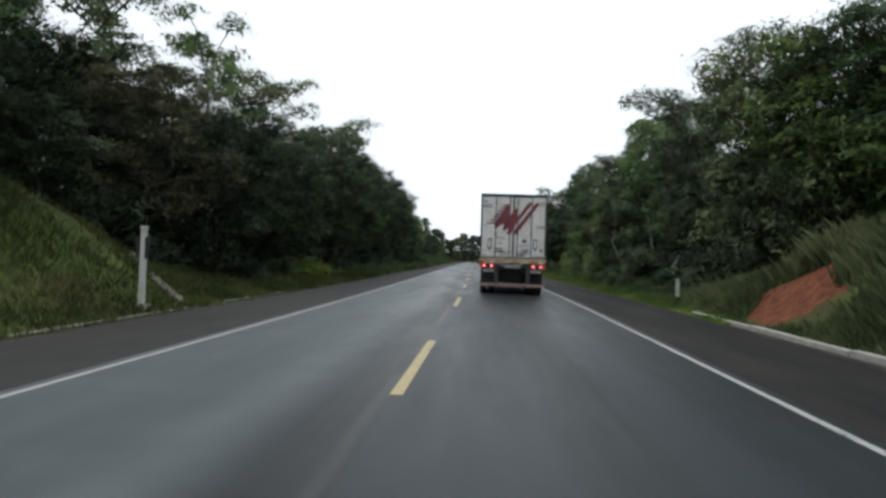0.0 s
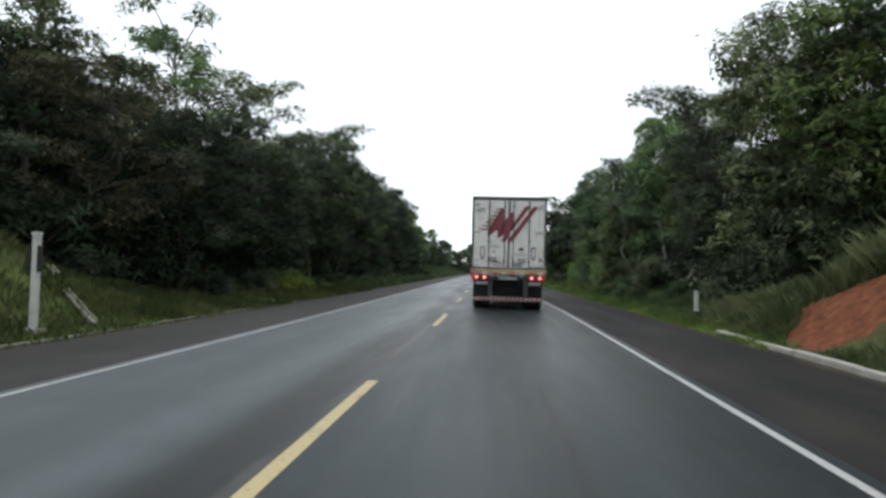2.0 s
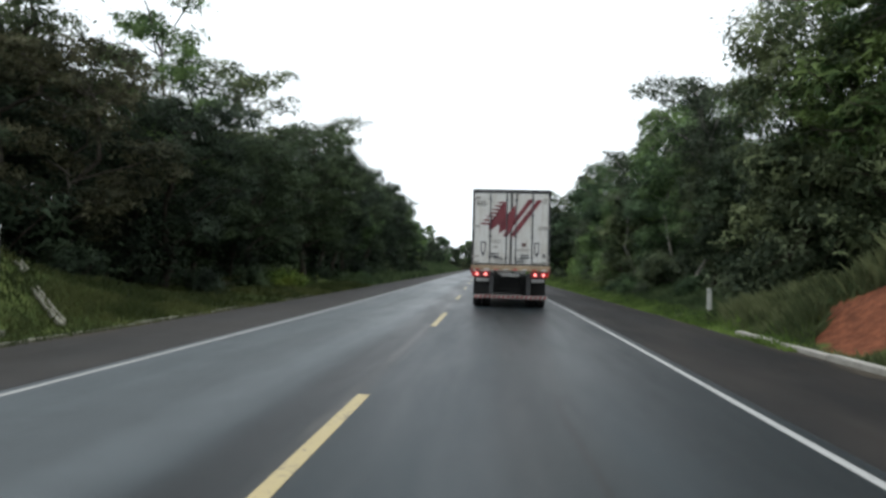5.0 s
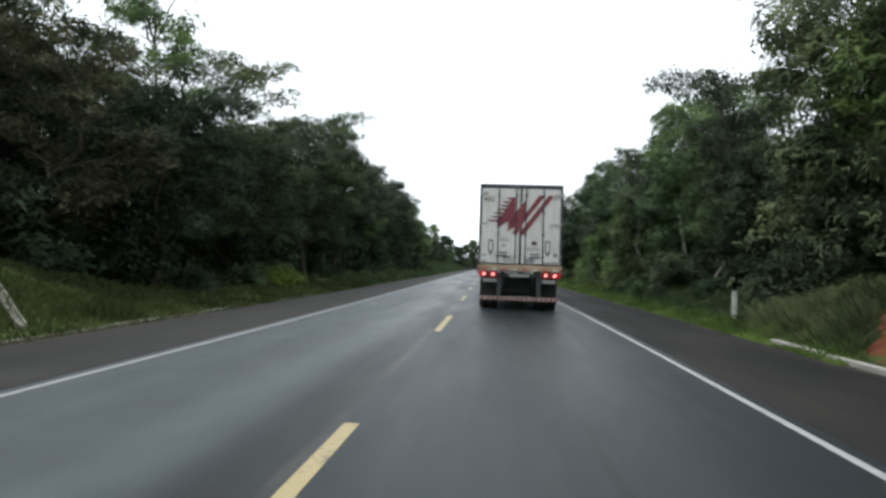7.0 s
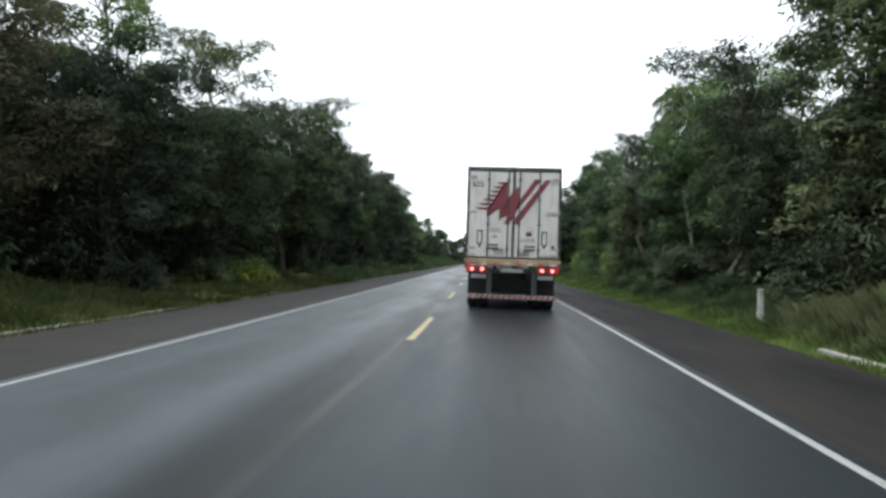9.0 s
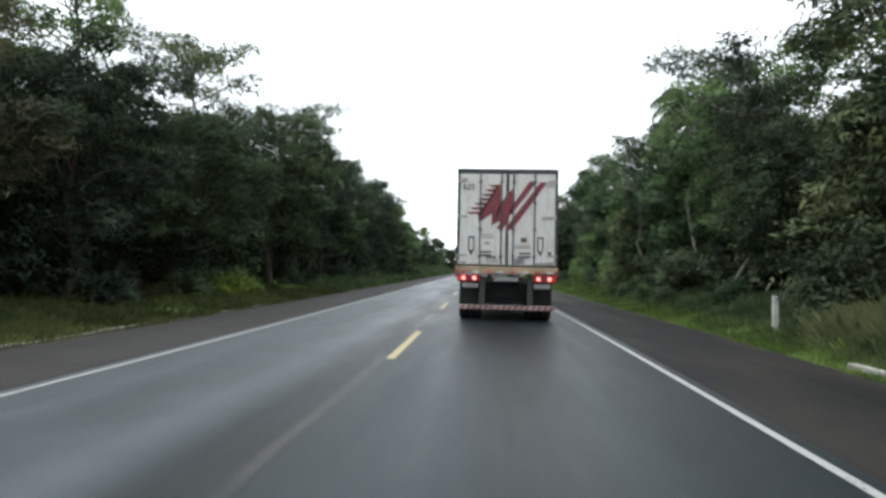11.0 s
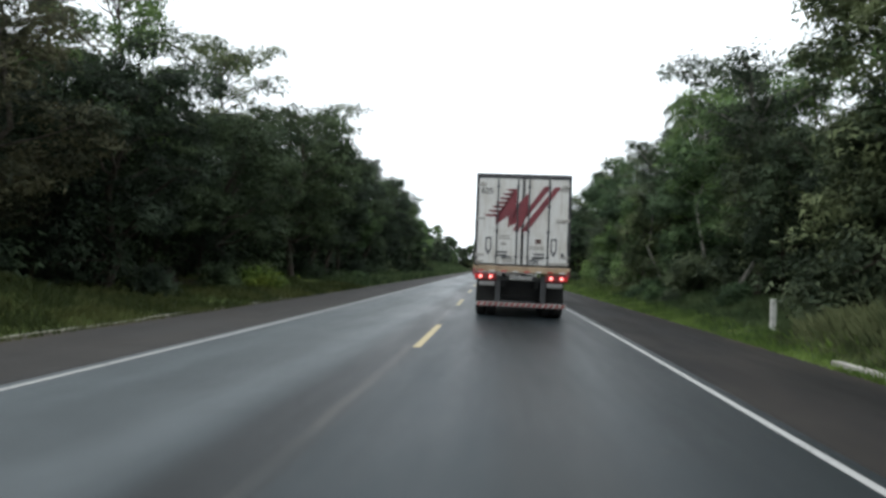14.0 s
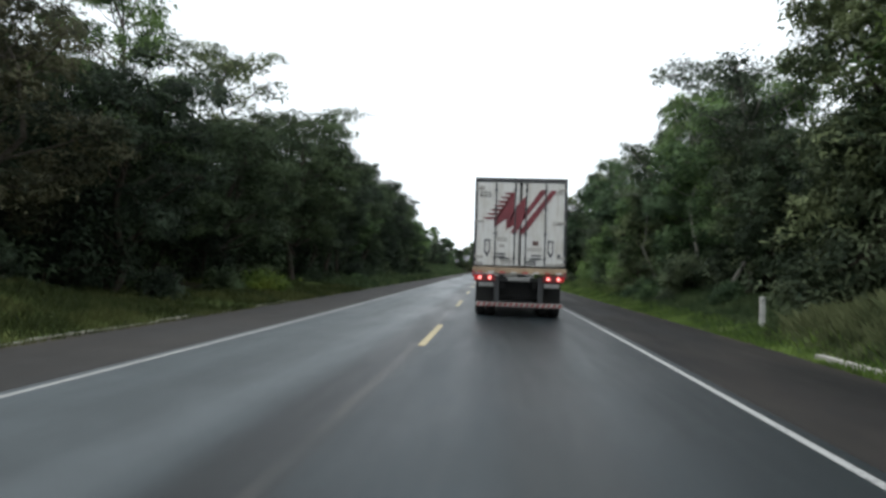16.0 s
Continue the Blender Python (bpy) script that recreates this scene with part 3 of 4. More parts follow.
DENSE = "dense dark broadleaf tree of the roadside forest"
OPEN = "tall tree with a thin spreading crown above the forest"
FAR = "broadleaf tree deep in the roadside forest"
GREEN = "broadleaf forest tree with a rounded green crown"
PROTOS = {
    "wall": [tree("forest_tree", 11, 12.0, 3.3, 3.4, 30000, 0.135, LEAF_DARK, BARK_DARK, DENSE, trunk_r=0.2),
             tree("forest_tree", 52, 12.4, 3.0, 4.2, 28000, 0.135, LEAF_DARK, BARK_DARK, DENSE, trunk_r=0.18),
             tree("forest_tree", 13, 11.6, 3.6, 3.0, 30000, 0.135, LEAF_DARK, BARK_DARK, DENSE, trunk_r=0.2),
             tree("forest_tree", 54, 12.8, 2.8, 4.6, 25000, 0.135, LEAF_MID, BARK, GREEN, trunk_r=0.17),
             tree("forest_tree", 55, 11.8, 3.1, 3.2, 24000, 0.13, LEAF_BROWN, BARK, "forest tree hung with dull brown-green creepers", trunk_r=0.18)],
    "slim": [tree("slender_tree", 71, 9.6, 2.0, 5.4, 7000, 0.135, LEAF_MID, BARK_PALE, "slender pale-trunked tree at the forest's edge", "feather", 0.10),
             tree("slender_tree", 72, 9.0, 2.2, 4.8, 7000, 0.135, LEAF_OLIVE, BARK_PALE, "slender pale-trunked tree at the forest's edge", "open", 0.10)],
    "dome": [tree("forest_tree", 14, 10.0, 3.0, 2.2, 28000, 0.135, LEAF_OLIVE, BARK, "olive-leaved forest tree with a ragged crown"),
             tree("forest_tree", 12, 10.5, 2.9, 2.6, 28000, 0.135, LEAF_MID, BARK, GREEN),
             tree("forest_tree", 57, 10.2, 3.3, 2.8, 28000, 0.135, LEAF_DARK, BARK_DARK, DENSE),
             tree("forest_tree", 58, 10.8, 2.7, 3.2, 24000, 0.135, LEAF_MID, BARK, "broadleaf forest tree with a loose green crown")],
    "far": [tree("forest_tree", 15, 10.0, 3.3, 1.2, 3600, 0.44, LEAF_DARK, BARK_DARK, FAR),
            tree("forest_tree", 16, 10.5, 3.1, 1.4, 3600, 0.44, LEAF_MID, BARK_DARK, FAR),
            tree("forest_tree", 17, 9.5, 3.4, 1.0, 3600, 0.44, LEAF_OLIVE, BARK_DARK, FAR)],
    "open": [tree("tall_tree", 21, 13.5, 3.4, 7.5, 11000, 0.15, LEAF_OLIVE, BARK, OPEN, "open", 0.17),
             tree("tall_tree", 22, 13.0, 3.0, 6.5, 11000, 0.15, LEAF_DARK, BARK, OPEN, "open", 0.16),
             tree("tall_tree", 23, 12.5, 2.6, 5.0, 11000, 0.15, LEAF_MID, BARK, "tall feathery tree with sky showing through its crown", "feather", 0.15)],
    "column": [tree("young_tree", 31, 6.5, 2.1, 0.5, 11500, 0.135, LEAF_MID, BARK, "young tree leafy down to the ground", "column", 0.09),
               tree("young_tree", 32, 6.0, 2.2, 0.4, 11500, 0.135, LEAF_OLIVE, BARK_DARK, "young olive-green tree leafy down to the ground", "column", 0.09),
               tree("young_tree", 33, 7.0, 2.2, 0.6, 11500, 0.135, LEAF_DARK, BARK_DARK, "young dark tree leafy down to the ground", "column", 0.10)],
    "bush": [bush("bush", 41, 2.0, 1.3, 3600, 0.125, LEAF_DARK, "dark undergrowth bush at the forest's edge"),
             bush("bush", 42, 1.7, 1.2, 3600, 0.125, LEAF_MID, "green undergrowth bush at the forest's edge"),
             bush("bush", 43, 2.2, 1.4, 3600, 0.125, LEAF_OLIVE, "olive-green undergrowth bush at the forest's edge")],
}
USED = set()


def plant(kind, which, u, y, scale, turn, tall=1.0):
    x = u + bend(min(y, 300))
    proto = PROTOS[kind][which % len(PROTOS[kind])]
    m = pose(x, y, ground_z(x, min(y, 300)) - 0.05, 0, 0, turn) @ Matrix.Diagonal((scale, scale, scale * tall, 1))
    if proto.name not in USED:
        USED.add(proto.name)
        proto.matrix_basis = m
        return proto
    made = copy_thing(proto, m)
    made.matrix_basis = m
    return made


def plant_to(kind, which, u, y, top, turn, wide=1.0):
    """Plant a tree whose crown ends about top metres above the road."""
    x = u + bend(min(y, 300))
    own = {"slim": 9.3, "wall": 12.2, "dome": 10.4, "far": 10.0, "open": 13.0}[kind]
    tall = (top - ground_z(x, min(y, 300))) / own
    scale = tall ** 0.5 * wide
    return plant(kind, which, u, y, scale, turn, tall / scale)


def forest_left():
    """A dark wall of tall trees, hollow under its canopy, that stands back behind the bank near the start."""
    rnd = random.Random(5)
    y = 9.0
    while y < 112:
        edge = 12.6 - 2.3 * sstep(20, 28, y)
        top = 8.6 + rnd.choice((-2.7, -1.1, 0.3, 1.8))
        plant_to("wall", rnd.choice((0, 1, 2, 0, 2, 3, 4)), -(edge + rnd.uniform(-0.7, 0.6)), y, top, rnd.uniform(0, 360), 0.98)
        y += rnd.uniform(3.2, 4.9) * (1 if y < 60 else 1.25)
    # second and third rows close the wood behind
    for back, seed in ((15.6, 21), (19.2, 22)):
        rnd = random.Random(seed)
        # from behind the camera on: unseen trees there are added to screen the light
        y = -30.0
        while y < 125:
            near = 16 < y < 34 and back < 16
            plant_to("wall" if near else "far", rnd.randrange(3), -(back + rnd.uniform(-0.8, 1.2)), y, 9.0 + rnd.uniform(-1.4, 0.8), rnd.uniform(0, 360), 1.1)
            y += rnd.uniform(3.4, 4.8)
    # the road swings left: only a low far wood shows beyond
    rnd = random.Random(23)
    y = 118.0
    while y < 215:
        plant_to("far", rnd.randrange(3), -(13.0 + rnd.uniform(-0.8, 2.5)), y, 8.2 + rnd.uniform(-1.2, 1.6), rnd.uniform(0, 360))
        y += rnd.uniform(3.6, 5.4)
    # thin crowns that reach above the canopy
    rnd = random.Random(24)
    for y, top in ((18.5, 12.0), (26.0, 11.6), (33.5, 12.3), (44.0, 12.0), (57.0, 11.4), (72.0, 10.8), (90.0, 10.4)):
        plant_to("open", rnd.randrange(3), -(11.6 + rnd.uniform(-0.6, 1.2)), y, top, rnd.uniform(0, 360), 0.95)
    # undergrowth, mostly in the shade behind the first trunks
    y = 11.0
    while y < 112:
        edge = 12.3 - 4.0 * sstep(19, 26, y)
        if rnd.random() < 0.35:
            plant("bush", rnd.choice((0, 0, 0, 2)), -(edge + rnd.uniform(0.2, 1.2)), y, rnd.uniform(0.5, 0.9), rnd.uniform(0, 360))
        if rnd.random() < 0.9:
            plant("bush", 0, -(edge + rnd.uniform(2.6, 4.2)), y + rnd.uniform(-1, 1), rnd.uniform(1.2, 1.8), rnd.uniform(0, 360))
        if rnd.random() < 0.35:
            plant("column", 2, -(edge + rnd.uniform(1.6, 3.2)), y + rnd.uniform(-1, 1), rnd.uniform(0.5, 0.9), rnd.uniform(0, 360))
        if y > 23 and rnd.random() < 0.22:
            plant("bush", rnd.choice((0, 1, 1)), -(edge - rnd.uniform(0.3, 0.9)), y + 1, rnd.uniform(0.3, 0.55), rnd.uniform(0, 360))
        y += rnd.uniform(1.9, 2.9) * (1 if y < 60 else 1.6)


def forest_right():
    """A greener wood that is leafy down to the grass; it stands back behind the bank near the start."""
    rnd = random.Random(8)
    y = 9.0
    while y < 200:
        edge = 13.2 - 2.0 * sstep(21, 28, y)
        near = y < 80
        dip = sstep(56, 66, y) - sstep(84, 96, y)
        top = 8.7 + rnd.choice((-2.3, -1.0, 0.2, 1.4)) - 1.3 * dip - 1.0 * (sstep(25, 29, y) - sstep(52, 60, y))
        plant_to(rnd.choice(("dome", "dome", "wall")) if near else "far", rnd.choice((0, 1, 3, 3, 4)), edge + rnd.uniform(-0.6, 0.9), y, top, rnd.uniform(0, 360), 1.02)
        y += rnd.uniform(3.0, 4.4) * (1 if near else 1.2)
    for back, seed in ((15.4, 31), (19.2, 32)):
        rnd = random.Random(seed)
        # starts behind the camera, where the trees stay unseen and only block light
        y = -30.0
        while y < 130:
            dip = sstep(54, 66, y) - sstep(84, 98, y)
            near = 20 < y < 34 and back < 16
            plant_to("dome" if near else "far", rnd.randrange(3), back + rnd.uniform(-0.8, 1.2), y, 8.2 + rnd.uniform(-1.4, 0.8) - 2.0 * dip - 0.9 * (sstep(25, 29, y) - sstep(52, 60, y)), rnd.uniform(0, 360), 1.08)
            y += rnd.uniform(3.6, 5.0)
    rnd = random.Random(33)
    for y, which, top in ((23.5, 2, 10.9), (29.0, 0, 9.6), (36.0, 2, 9.9), (43.5, 0, 11.3), (53.0, 1, 10.3), (66.0, 0, 10.6), (100.0, 0, 11.0)):
        plant_to("open", which, 11.6 + rnd.uniform(-0.5, 1.4), y, top, rnd.uniform(0, 360), 0.95)
    for y, which, top, u in ((34.0, 1, 8.3, 9.5), (41.0, 0, 8.8, 10.0), (47.5, 1, 8.6, 9.6), (58.0, 0, 8.6, 9.8)):
        plant_to("slim", which, u, y, top, 70 * y, 0.95)
    # leafy edge of young trees and bushes
    y = 16.0
    while y < 110:
        edge = 11.7 - 2.8 * sstep(21, 27, y)
        if rnd.random() < 0.42:
            plant("column", rnd.randrange(3), edge + rnd.uniform(0.3, 2.0), y, rnd.uniform(0.5, 0.95), rnd.uniform(0, 360), rnd.uniform(0.8, 1.15))
        if rnd.random() < 0.6:
            plant("bush", rnd.randrange(3), edge + rnd.uniform(-0.4, 0.8), y + rnd.uniform(-1, 1), rnd.uniform(0.45, 0.95), rnd.uniform(0, 360))
        if rnd.random() < 0.25:
            plant("bush", rnd.choice((1, 1, 2)), edge - rnd.uniform(0.5, 1.1), y + rnd.uniform(-1, 1), rnd.uniform(0.3, 0.5), rnd.uniform(0, 360))
        if rnd.random() < 0.6:
            plant("bush", rnd.randrange(3), edge + rnd.uniform(2.4, 3.6), y, rnd.uniform(1.2, 1.8), rnd.uniform(0, 360))
        y += rnd.uniform(2.2, 3.3) * (1 if y < 60 else 1.6)


forest_left()
forest_right()
bright = tree("forest_tree", 18, 7.5, 2.4, 1.8, 15000, 0.15, LEAF_BRIGHT, BARK, "young tree with fresh yellow-green leaves at the forest's edge", "dome", 0.12)
bright.location = (11.6, 24.5, ground_z(11.6, 24.5) - 0.05)

# the wood closes the view where the road swings away
for k in range(30):
    plant("far", k, -36 + 2.4 * k, 250 + 9 * math.sin(k * 1.7), 0.95 + 0.12 * math.sin(k), k * 47)
    plant("far", k + 1, -34 + 2.2 * k, 242 + 3 * math.sin(k * 2.3), 0.42, k * 71)
for k in range(20):
    plant("far", k, -(12.2 + 1.2 * math.sin(k * 1.9)), 112 + 6.4 * k, 0.42 + 0.08 * math.sin(k * 2.7), k * 83)

palm("palm_tree", (11.9 + bend(47), 47, 0.6), 8.6, 3)
conifer("pine_tree", (11.6 + bend(78), 78, ground_z(11.6 + bend(78), 78)), 10.6, 4)
yb = bush("flowering_bush", 51, 0.75, 0.85, 3600, 0.11, LEAF_BRIGHT, "yellow-green bush on the verge under the trees")
yb.location = (-7.6 + bend(36), 36, ground_z(-7.6 + bend(36), 36) - 0.05)


# ---------------------------------------------------------------- grass
def grass(name, side, y0, y1, u0, u1, count, tall, seed, label, material):
    rng = np.random.default_rng(seed)
    y = y0 + (y1 - y0) * rng.uniform(0, 1, count)
    d = u0 + (u1 - u0) * rng.uniform(0, 1, count) ** 1.2
    ok, base = [], []
    for yy, dd in zip(y, d):
        x = side * dd + bend(yy)
        clump = noise.noise(Vector((x * 0.5, yy * 0.5, 7)))
        bare = ((x - 8.0) / 1.25) ** 2 + ((yy - 19.9) / 2.4) ** 2 + clump * 1.2 < rng.uniform(0.75, 1.05) and side > 0
        if clump < rng.uniform(-0.75, 0.1) or bare:
            continue
        base.append((x, yy, max(ground_z(x, yy) - 0.02, -0.01)))
        ok.append(0.6 + 0.6 * max(clump + 0.3, 0))
    base, ok = np.array(base), np.array(ok)
    n = len(base)
    h = (tall * ok * rng.uniform(0.4, 1.2, n) * np.clip((np.abs(base[:, 0]) - u0) / 1.2 + 0.3, 0.3, 1))[:, None]
    ang = rng.uniform(0, 6.28, n)
    wide = np.stack([np.cos(ang), np.sin(ang), np.zeros(n)], 1) * ((0.007 + 0.015 * h) if y1 < 60 else (0.012 + 0.028 * h))
    lean = np.stack([rng.normal(size=n), rng.normal(size=n), np.zeros(n)], 1) * h * 0.35
    up = np.array([0, 0, 1.0]) * h
    verts = np.stack([base - wide, base + wide, base + lean * 0.4 + up * 0.6 + wide * 0.6, base + lean + up], 1).reshape(-1, 3)
    ob = mesh_np(name, verts, np.arange(n * 4).reshape(-1, 4), material)
    return tagged(ob, label, "grass", kind="stuff")


grass("verge_grass", 1, 9, 26, 6.85, 12.5, 80000, 0.62, 60, "tall yellowish-green grass on the roadside bank", GRASS_BANK)
grass("verge_grass", 1, 9, 48, 6.62, 11.5, 85000, 0.36, 61, "rough green grass on the roadside bank", GRASS)
grass("verge_grass", 1, 48, 130, 6.5, 11, 22000, 0.6, 62, "rough green grass along the shoulder", GRASS)
grass("verge_grass", 1, 20, 85, 6.38, 7.7, 44000, 0.30, 65, "short fresh green grass beside the shoulder", GRASS_BRIGHT)
grass("verge_grass", 1, -14, 9, 6.72, 12.0, 34000, 0.45, 68, "rough green grass on the roadside bank", GRASS_BANK)
grass("verge_grass", -1, -14, 9, 5.95, 11.5, 34000, 0.34, 69, "rough olive grass on the roadside bank, darkened for shade", GRASS_DARK)
grass("verge_grass", -1, 9, 48, 5.82, 10.6, 62000, 0.30, 63, "rough olive grass on the roadside bank, darkened for shade", GRASS_DARK)
grass("verge_grass", -1, 48, 130, 6.0, 11.5, 26000, 0.6, 64, "light green grass slope along the shoulder", GRASS)
grass("verge_grass", -1, 130, 245, 6.0, 13.5, 16000, 0.9, 66, "light green grass slope where the road swings away", GRASS)
grass("verge_grass", 1, 130, 245, 6.5, 11.5, 9000, 0.9, 67, "light green grass far along the shoulder", GRASS)


# ---------------------------------------------------------------- roadside posts and drain
def marker_post(at, height, label, plate):
    top = new("marker_post")
    tagged(top, label, "post")
    top.location = at
    part("shaft", box((0.12, 0.10, height + 0.3), (0, 0, (height - 0.3) / 2), 0.02), WHITE_POST, top)
    if plate:
        for s in (-1, 1):
            part("reflector_panel", box((0.09, 0.03, 0.46), (s * 0.095, -0.045, height - 0.42), 0.008), BLACK_STEEL, top, "dark reflector panel on the post's side")
        part("cap", box((0.14, 0.12, 0.05), (0, 0, height + 0.02), 0.012), WHITE_POST, top)
        part("footing", box((0.30, 0.28, 0.16), (0, 0, 0.0), 0.03), MOSSY, top, "mossy concrete footing")
    return top


def on_ground(x, y, dz=0.0):
    return (x, y, ground_z(x, y) + dz)


marker_post(on_ground(-6.6, 17.7), 1.7, "tall dirty white roadside marker post with dark side panels", True)
marker_post(on_ground(7.45, 27.5), 0.8, "short dirty white marker post in the verge grass", False)


def drain_chute(y):
    """A broken concrete drain that runs slantwise down the bank to the kerb."""
    top = new("drain_chute")
    tagged(top, "broken pale concrete drain chute running down the bank", "drain")
    spots = [Vector((-6.45 - 0.5 * i, y + 0.42 * i, ground_z(-6.45 - 0.5 * i, y + 0.42 * i) + 0.07)) for i in range(6)]
    for k, (a, b) in enumerate(zip(spots, spots[1:])):
        if k == 3:
            continue
        bm = box((0.13, 0.62, 0.05), (0, 0, 0), 0.015)
        for s in (-1, 1):
            box((0.03, 0.62, 0.09), (s * 0.06, 0, 0.03), 0.01, bm=bm)
        ob = part("channel", bm, MOSSY, top)
        ob.matrix_basis = Matrix.Translation((a + b) / 2) @ (b - a).to_track_quat("Y", "Z").to_matrix().to_4x4()
    return top


drain_chute(19.2)


# ---------------------------------------------------------------- the lorry
def polygon(name, pts, material, parent, y=-0.012, thick=0.006, label=""):
    """A flat decal of the given outline (u, z) on the doors."""
    bm = bmesh.new()
    f = bm.faces.new([bm.verts.new((u, y, z)) for u, z in pts])
    bm.normal_update()
    if f.normal.y > 0:
        bmesh.ops.reverse_faces(bm, faces=[f])
    ex = bmesh.ops.extrude_face_region(bm, geom=[f])["geom"]
    for g in ex:
        if isinstance(g, bmesh.types.BMVert):
            g.co.y -= thick
    bmesh.ops.recalc_face_normals(bm, faces=bm.faces)
    return part(name, bm, material, parent, label)


def wheel(parent, x, y, r=0.5, w=0.28):
    """A lorry wheel: tyre with rounded shoulders, rim and hub."""
    bm = bmesh.new()
    prof = [(0.30, -0.5), (0.42, -0.5), (0.47, -0.46), (0.5, -0.36), (0.5, 0.36), (0.47, 0.46), (0.42, 0.5), (0.30, 0.5)]
    seg = 28
    rings = []
    for rad, k in prof:
        rings.append([bm.verts.new((x + k * w, y + math.cos(a) * rad / 0.5 * r, r + math.sin(a) * rad / 0.5 * r)) for a in [2 * math.pi * s / seg for s in range(seg)]])
    for a, b in zip(rings, rings[1:]):
        for s in range(seg):
            bm.faces.new((a[s], a[(s + 1) % seg], b[(s + 1) % seg], b[s]))
    ob = smooth(part("wheel", bm, RUBBER, parent, "worn black lorry tyre on a steel rim"))
    rim = rod((x - w * 0.4, y, r), (x + w * 0.4, y, r), 0.31 * r / 0.5, seg=20)
    rod((x - w * 0.5, y, r), (x + w * 0.5, y, r), 0.1, seg=12, bm=rim)
    part("rim", rim, STEEL, ob)
    return ob


def lorry(at):
    top = new("box_lorry")
    tagged(top, "white refrigerated box lorry with red diagonal decals and lit tail lamps", "truck")
    top.location = at
    W, ZB, ZT = 2.6, 1.435, 3.965
    LEN = 14.0
    # box body behind the door plane
    part("cargo_box", box((W, LEN, ZT - ZB - 0.02), (0, LEN / 2 + 0.06, (ZT + ZB) / 2), 0.03), PANEL, top, "white insulated cargo box")
    for s in (-1, 1):
        part("door_post", box((0.07, 0.09, ZT - ZB), (s * (W / 2 - 0.035), 0.03, (ZT + ZB) / 2), 0.012), ARM_STEEL, top, "dark grey steel door post")
    part("header", box((W - 0.14, 0.10, 0.12), (0, 0.03, ZT - 0.06), 0.015), ARM_STEEL, top, "dark grey steel header over the doors")
    # two doors with raised edges
    for s, gap in ((-1, "l"), (1, "r")):
        bm = box((W / 2 - 0.09, 0.06, ZT - ZB - 0.15), (s * (W / 4 - 0.03), 0.022, (ZT + ZB) / 2 - 0.055), 0.012)
        door = part("door", bm, PANEL, top, "grimy white rear door")
        part("seal", box((0.03, 0.03, ZT - ZB - 0.16), (s * 0.022, 0.0, (ZT + ZB) / 2 - 0.055), 0.006), RUBBER, door, "black rubber seal")
        part("bottom_seal", box((W / 2 - 0.1, 0.03, 0.025), (s * (W / 4 - 0.03), -0.006, ZB + 0.03), 0.006), RUBBER, door)
        for u in (0.155, 0.70):
            x = s * u
            rd = rod((x, -0.035, ZB + 0.03), (x, -0.035, ZT - 0.10), 0.017, seg=10)
            for z in (ZB + 0.25, ZB + 0.95, ZB + 1.65, ZT - 0.35):
                box((0.075, 0.05, 0.06), (x, -0.022, z), 0.008, bm=rd)
            part("lock_rod", rd, STEEL, door, "grey steel lock rod with brackets")
        for z in (ZB + 0.10, ZB + 0.28, ZB + 1.28, ZT - 0.32):
            hb = box((0.20, 0.03, 0.05), (s * (W / 2 - 0.16), -0.02, z), 0.008)
            rod((s * (W / 2 - 0.05), -0.03, z - 0.05), (s * (W / 2 - 0.05), -0.03, z + 0.05), 0.02, seg=8, bm=hb)
            part("hinge", hb, PALE_DECAL, door, "dirty pale steel hinge")
        part("latch_handle", box((0.30, 0.03, 0.035), (s * 0.42, -0.04, ZB + 0.24), 0.008), STEEL, door)

    # decals: (u from the left edge, d down from the top) as on the doors
    def place(pts):
        return [(u - W / 2, ZT - d + (0.05 if d < 1.7 else 0.0)) for u, d in pts]

    for k in range(7):
        d0 = 0.475 + 0.118 * k
        tip = 0.81 - 0.096 * k
        right = 1.08 - 0.07 * k
        polygon("stripe", place([(tip, d0 + 0.005), (right + 0.03, d0 - 0.018), (right - 0.03, d0 + 0.062), (tip + 0.09, d0 + 0.05)]), RED_DECAL, top, label="faded red stripe")
    polygon("red_wing", place([(1.12, 0.46), (1.12, 1.08), (0.905, 1.56), (0.895, 1.22), (0.56, 1.46), (0.55, 1.24), (0.80, 0.88), (1.02, 0.50)]), RED_DECAL, top, label="faded red angular shape")
    polygon("red_wing", place([(1.43, 0.56), (1.43, 1.15), (1.19, 1.62), (1.03, 1.62), (1.13, 1.40), (0.92, 1.50), (1.14, 0.90)]), RED_DECAL, top, label="faded red angular shape")
    polygon("red_bar", place([(1.86, 0.37), (2.00, 0.37), (2.00, 0.44), (1.42, 1.22), (1.34, 1.24), (1.44, 0.98)]), RED_DECAL, top, label="faded red diagonal bar")
    polygon("red_bar", place([(2.14, 0.39), (2.29, 0.38), (2.27, 0.45), (1.43, 1.62), (1.27, 1.63), (1.40, 1.38)]), RED_DECAL, top, label="faded red diagonal bar")

    def bars(name, u, d, w, h, material, n=1):
        for i in range(n):
            hh = h / (2 * n - 1) if n > 1 else h
            polygon(name, place([(u, d + 2 * i * hh), (u + w, d + 2 * i * hh), (u + w, d + (2 * i + 1) * hh), (u, d + (2 * i + 1) * hh)]), material, top)

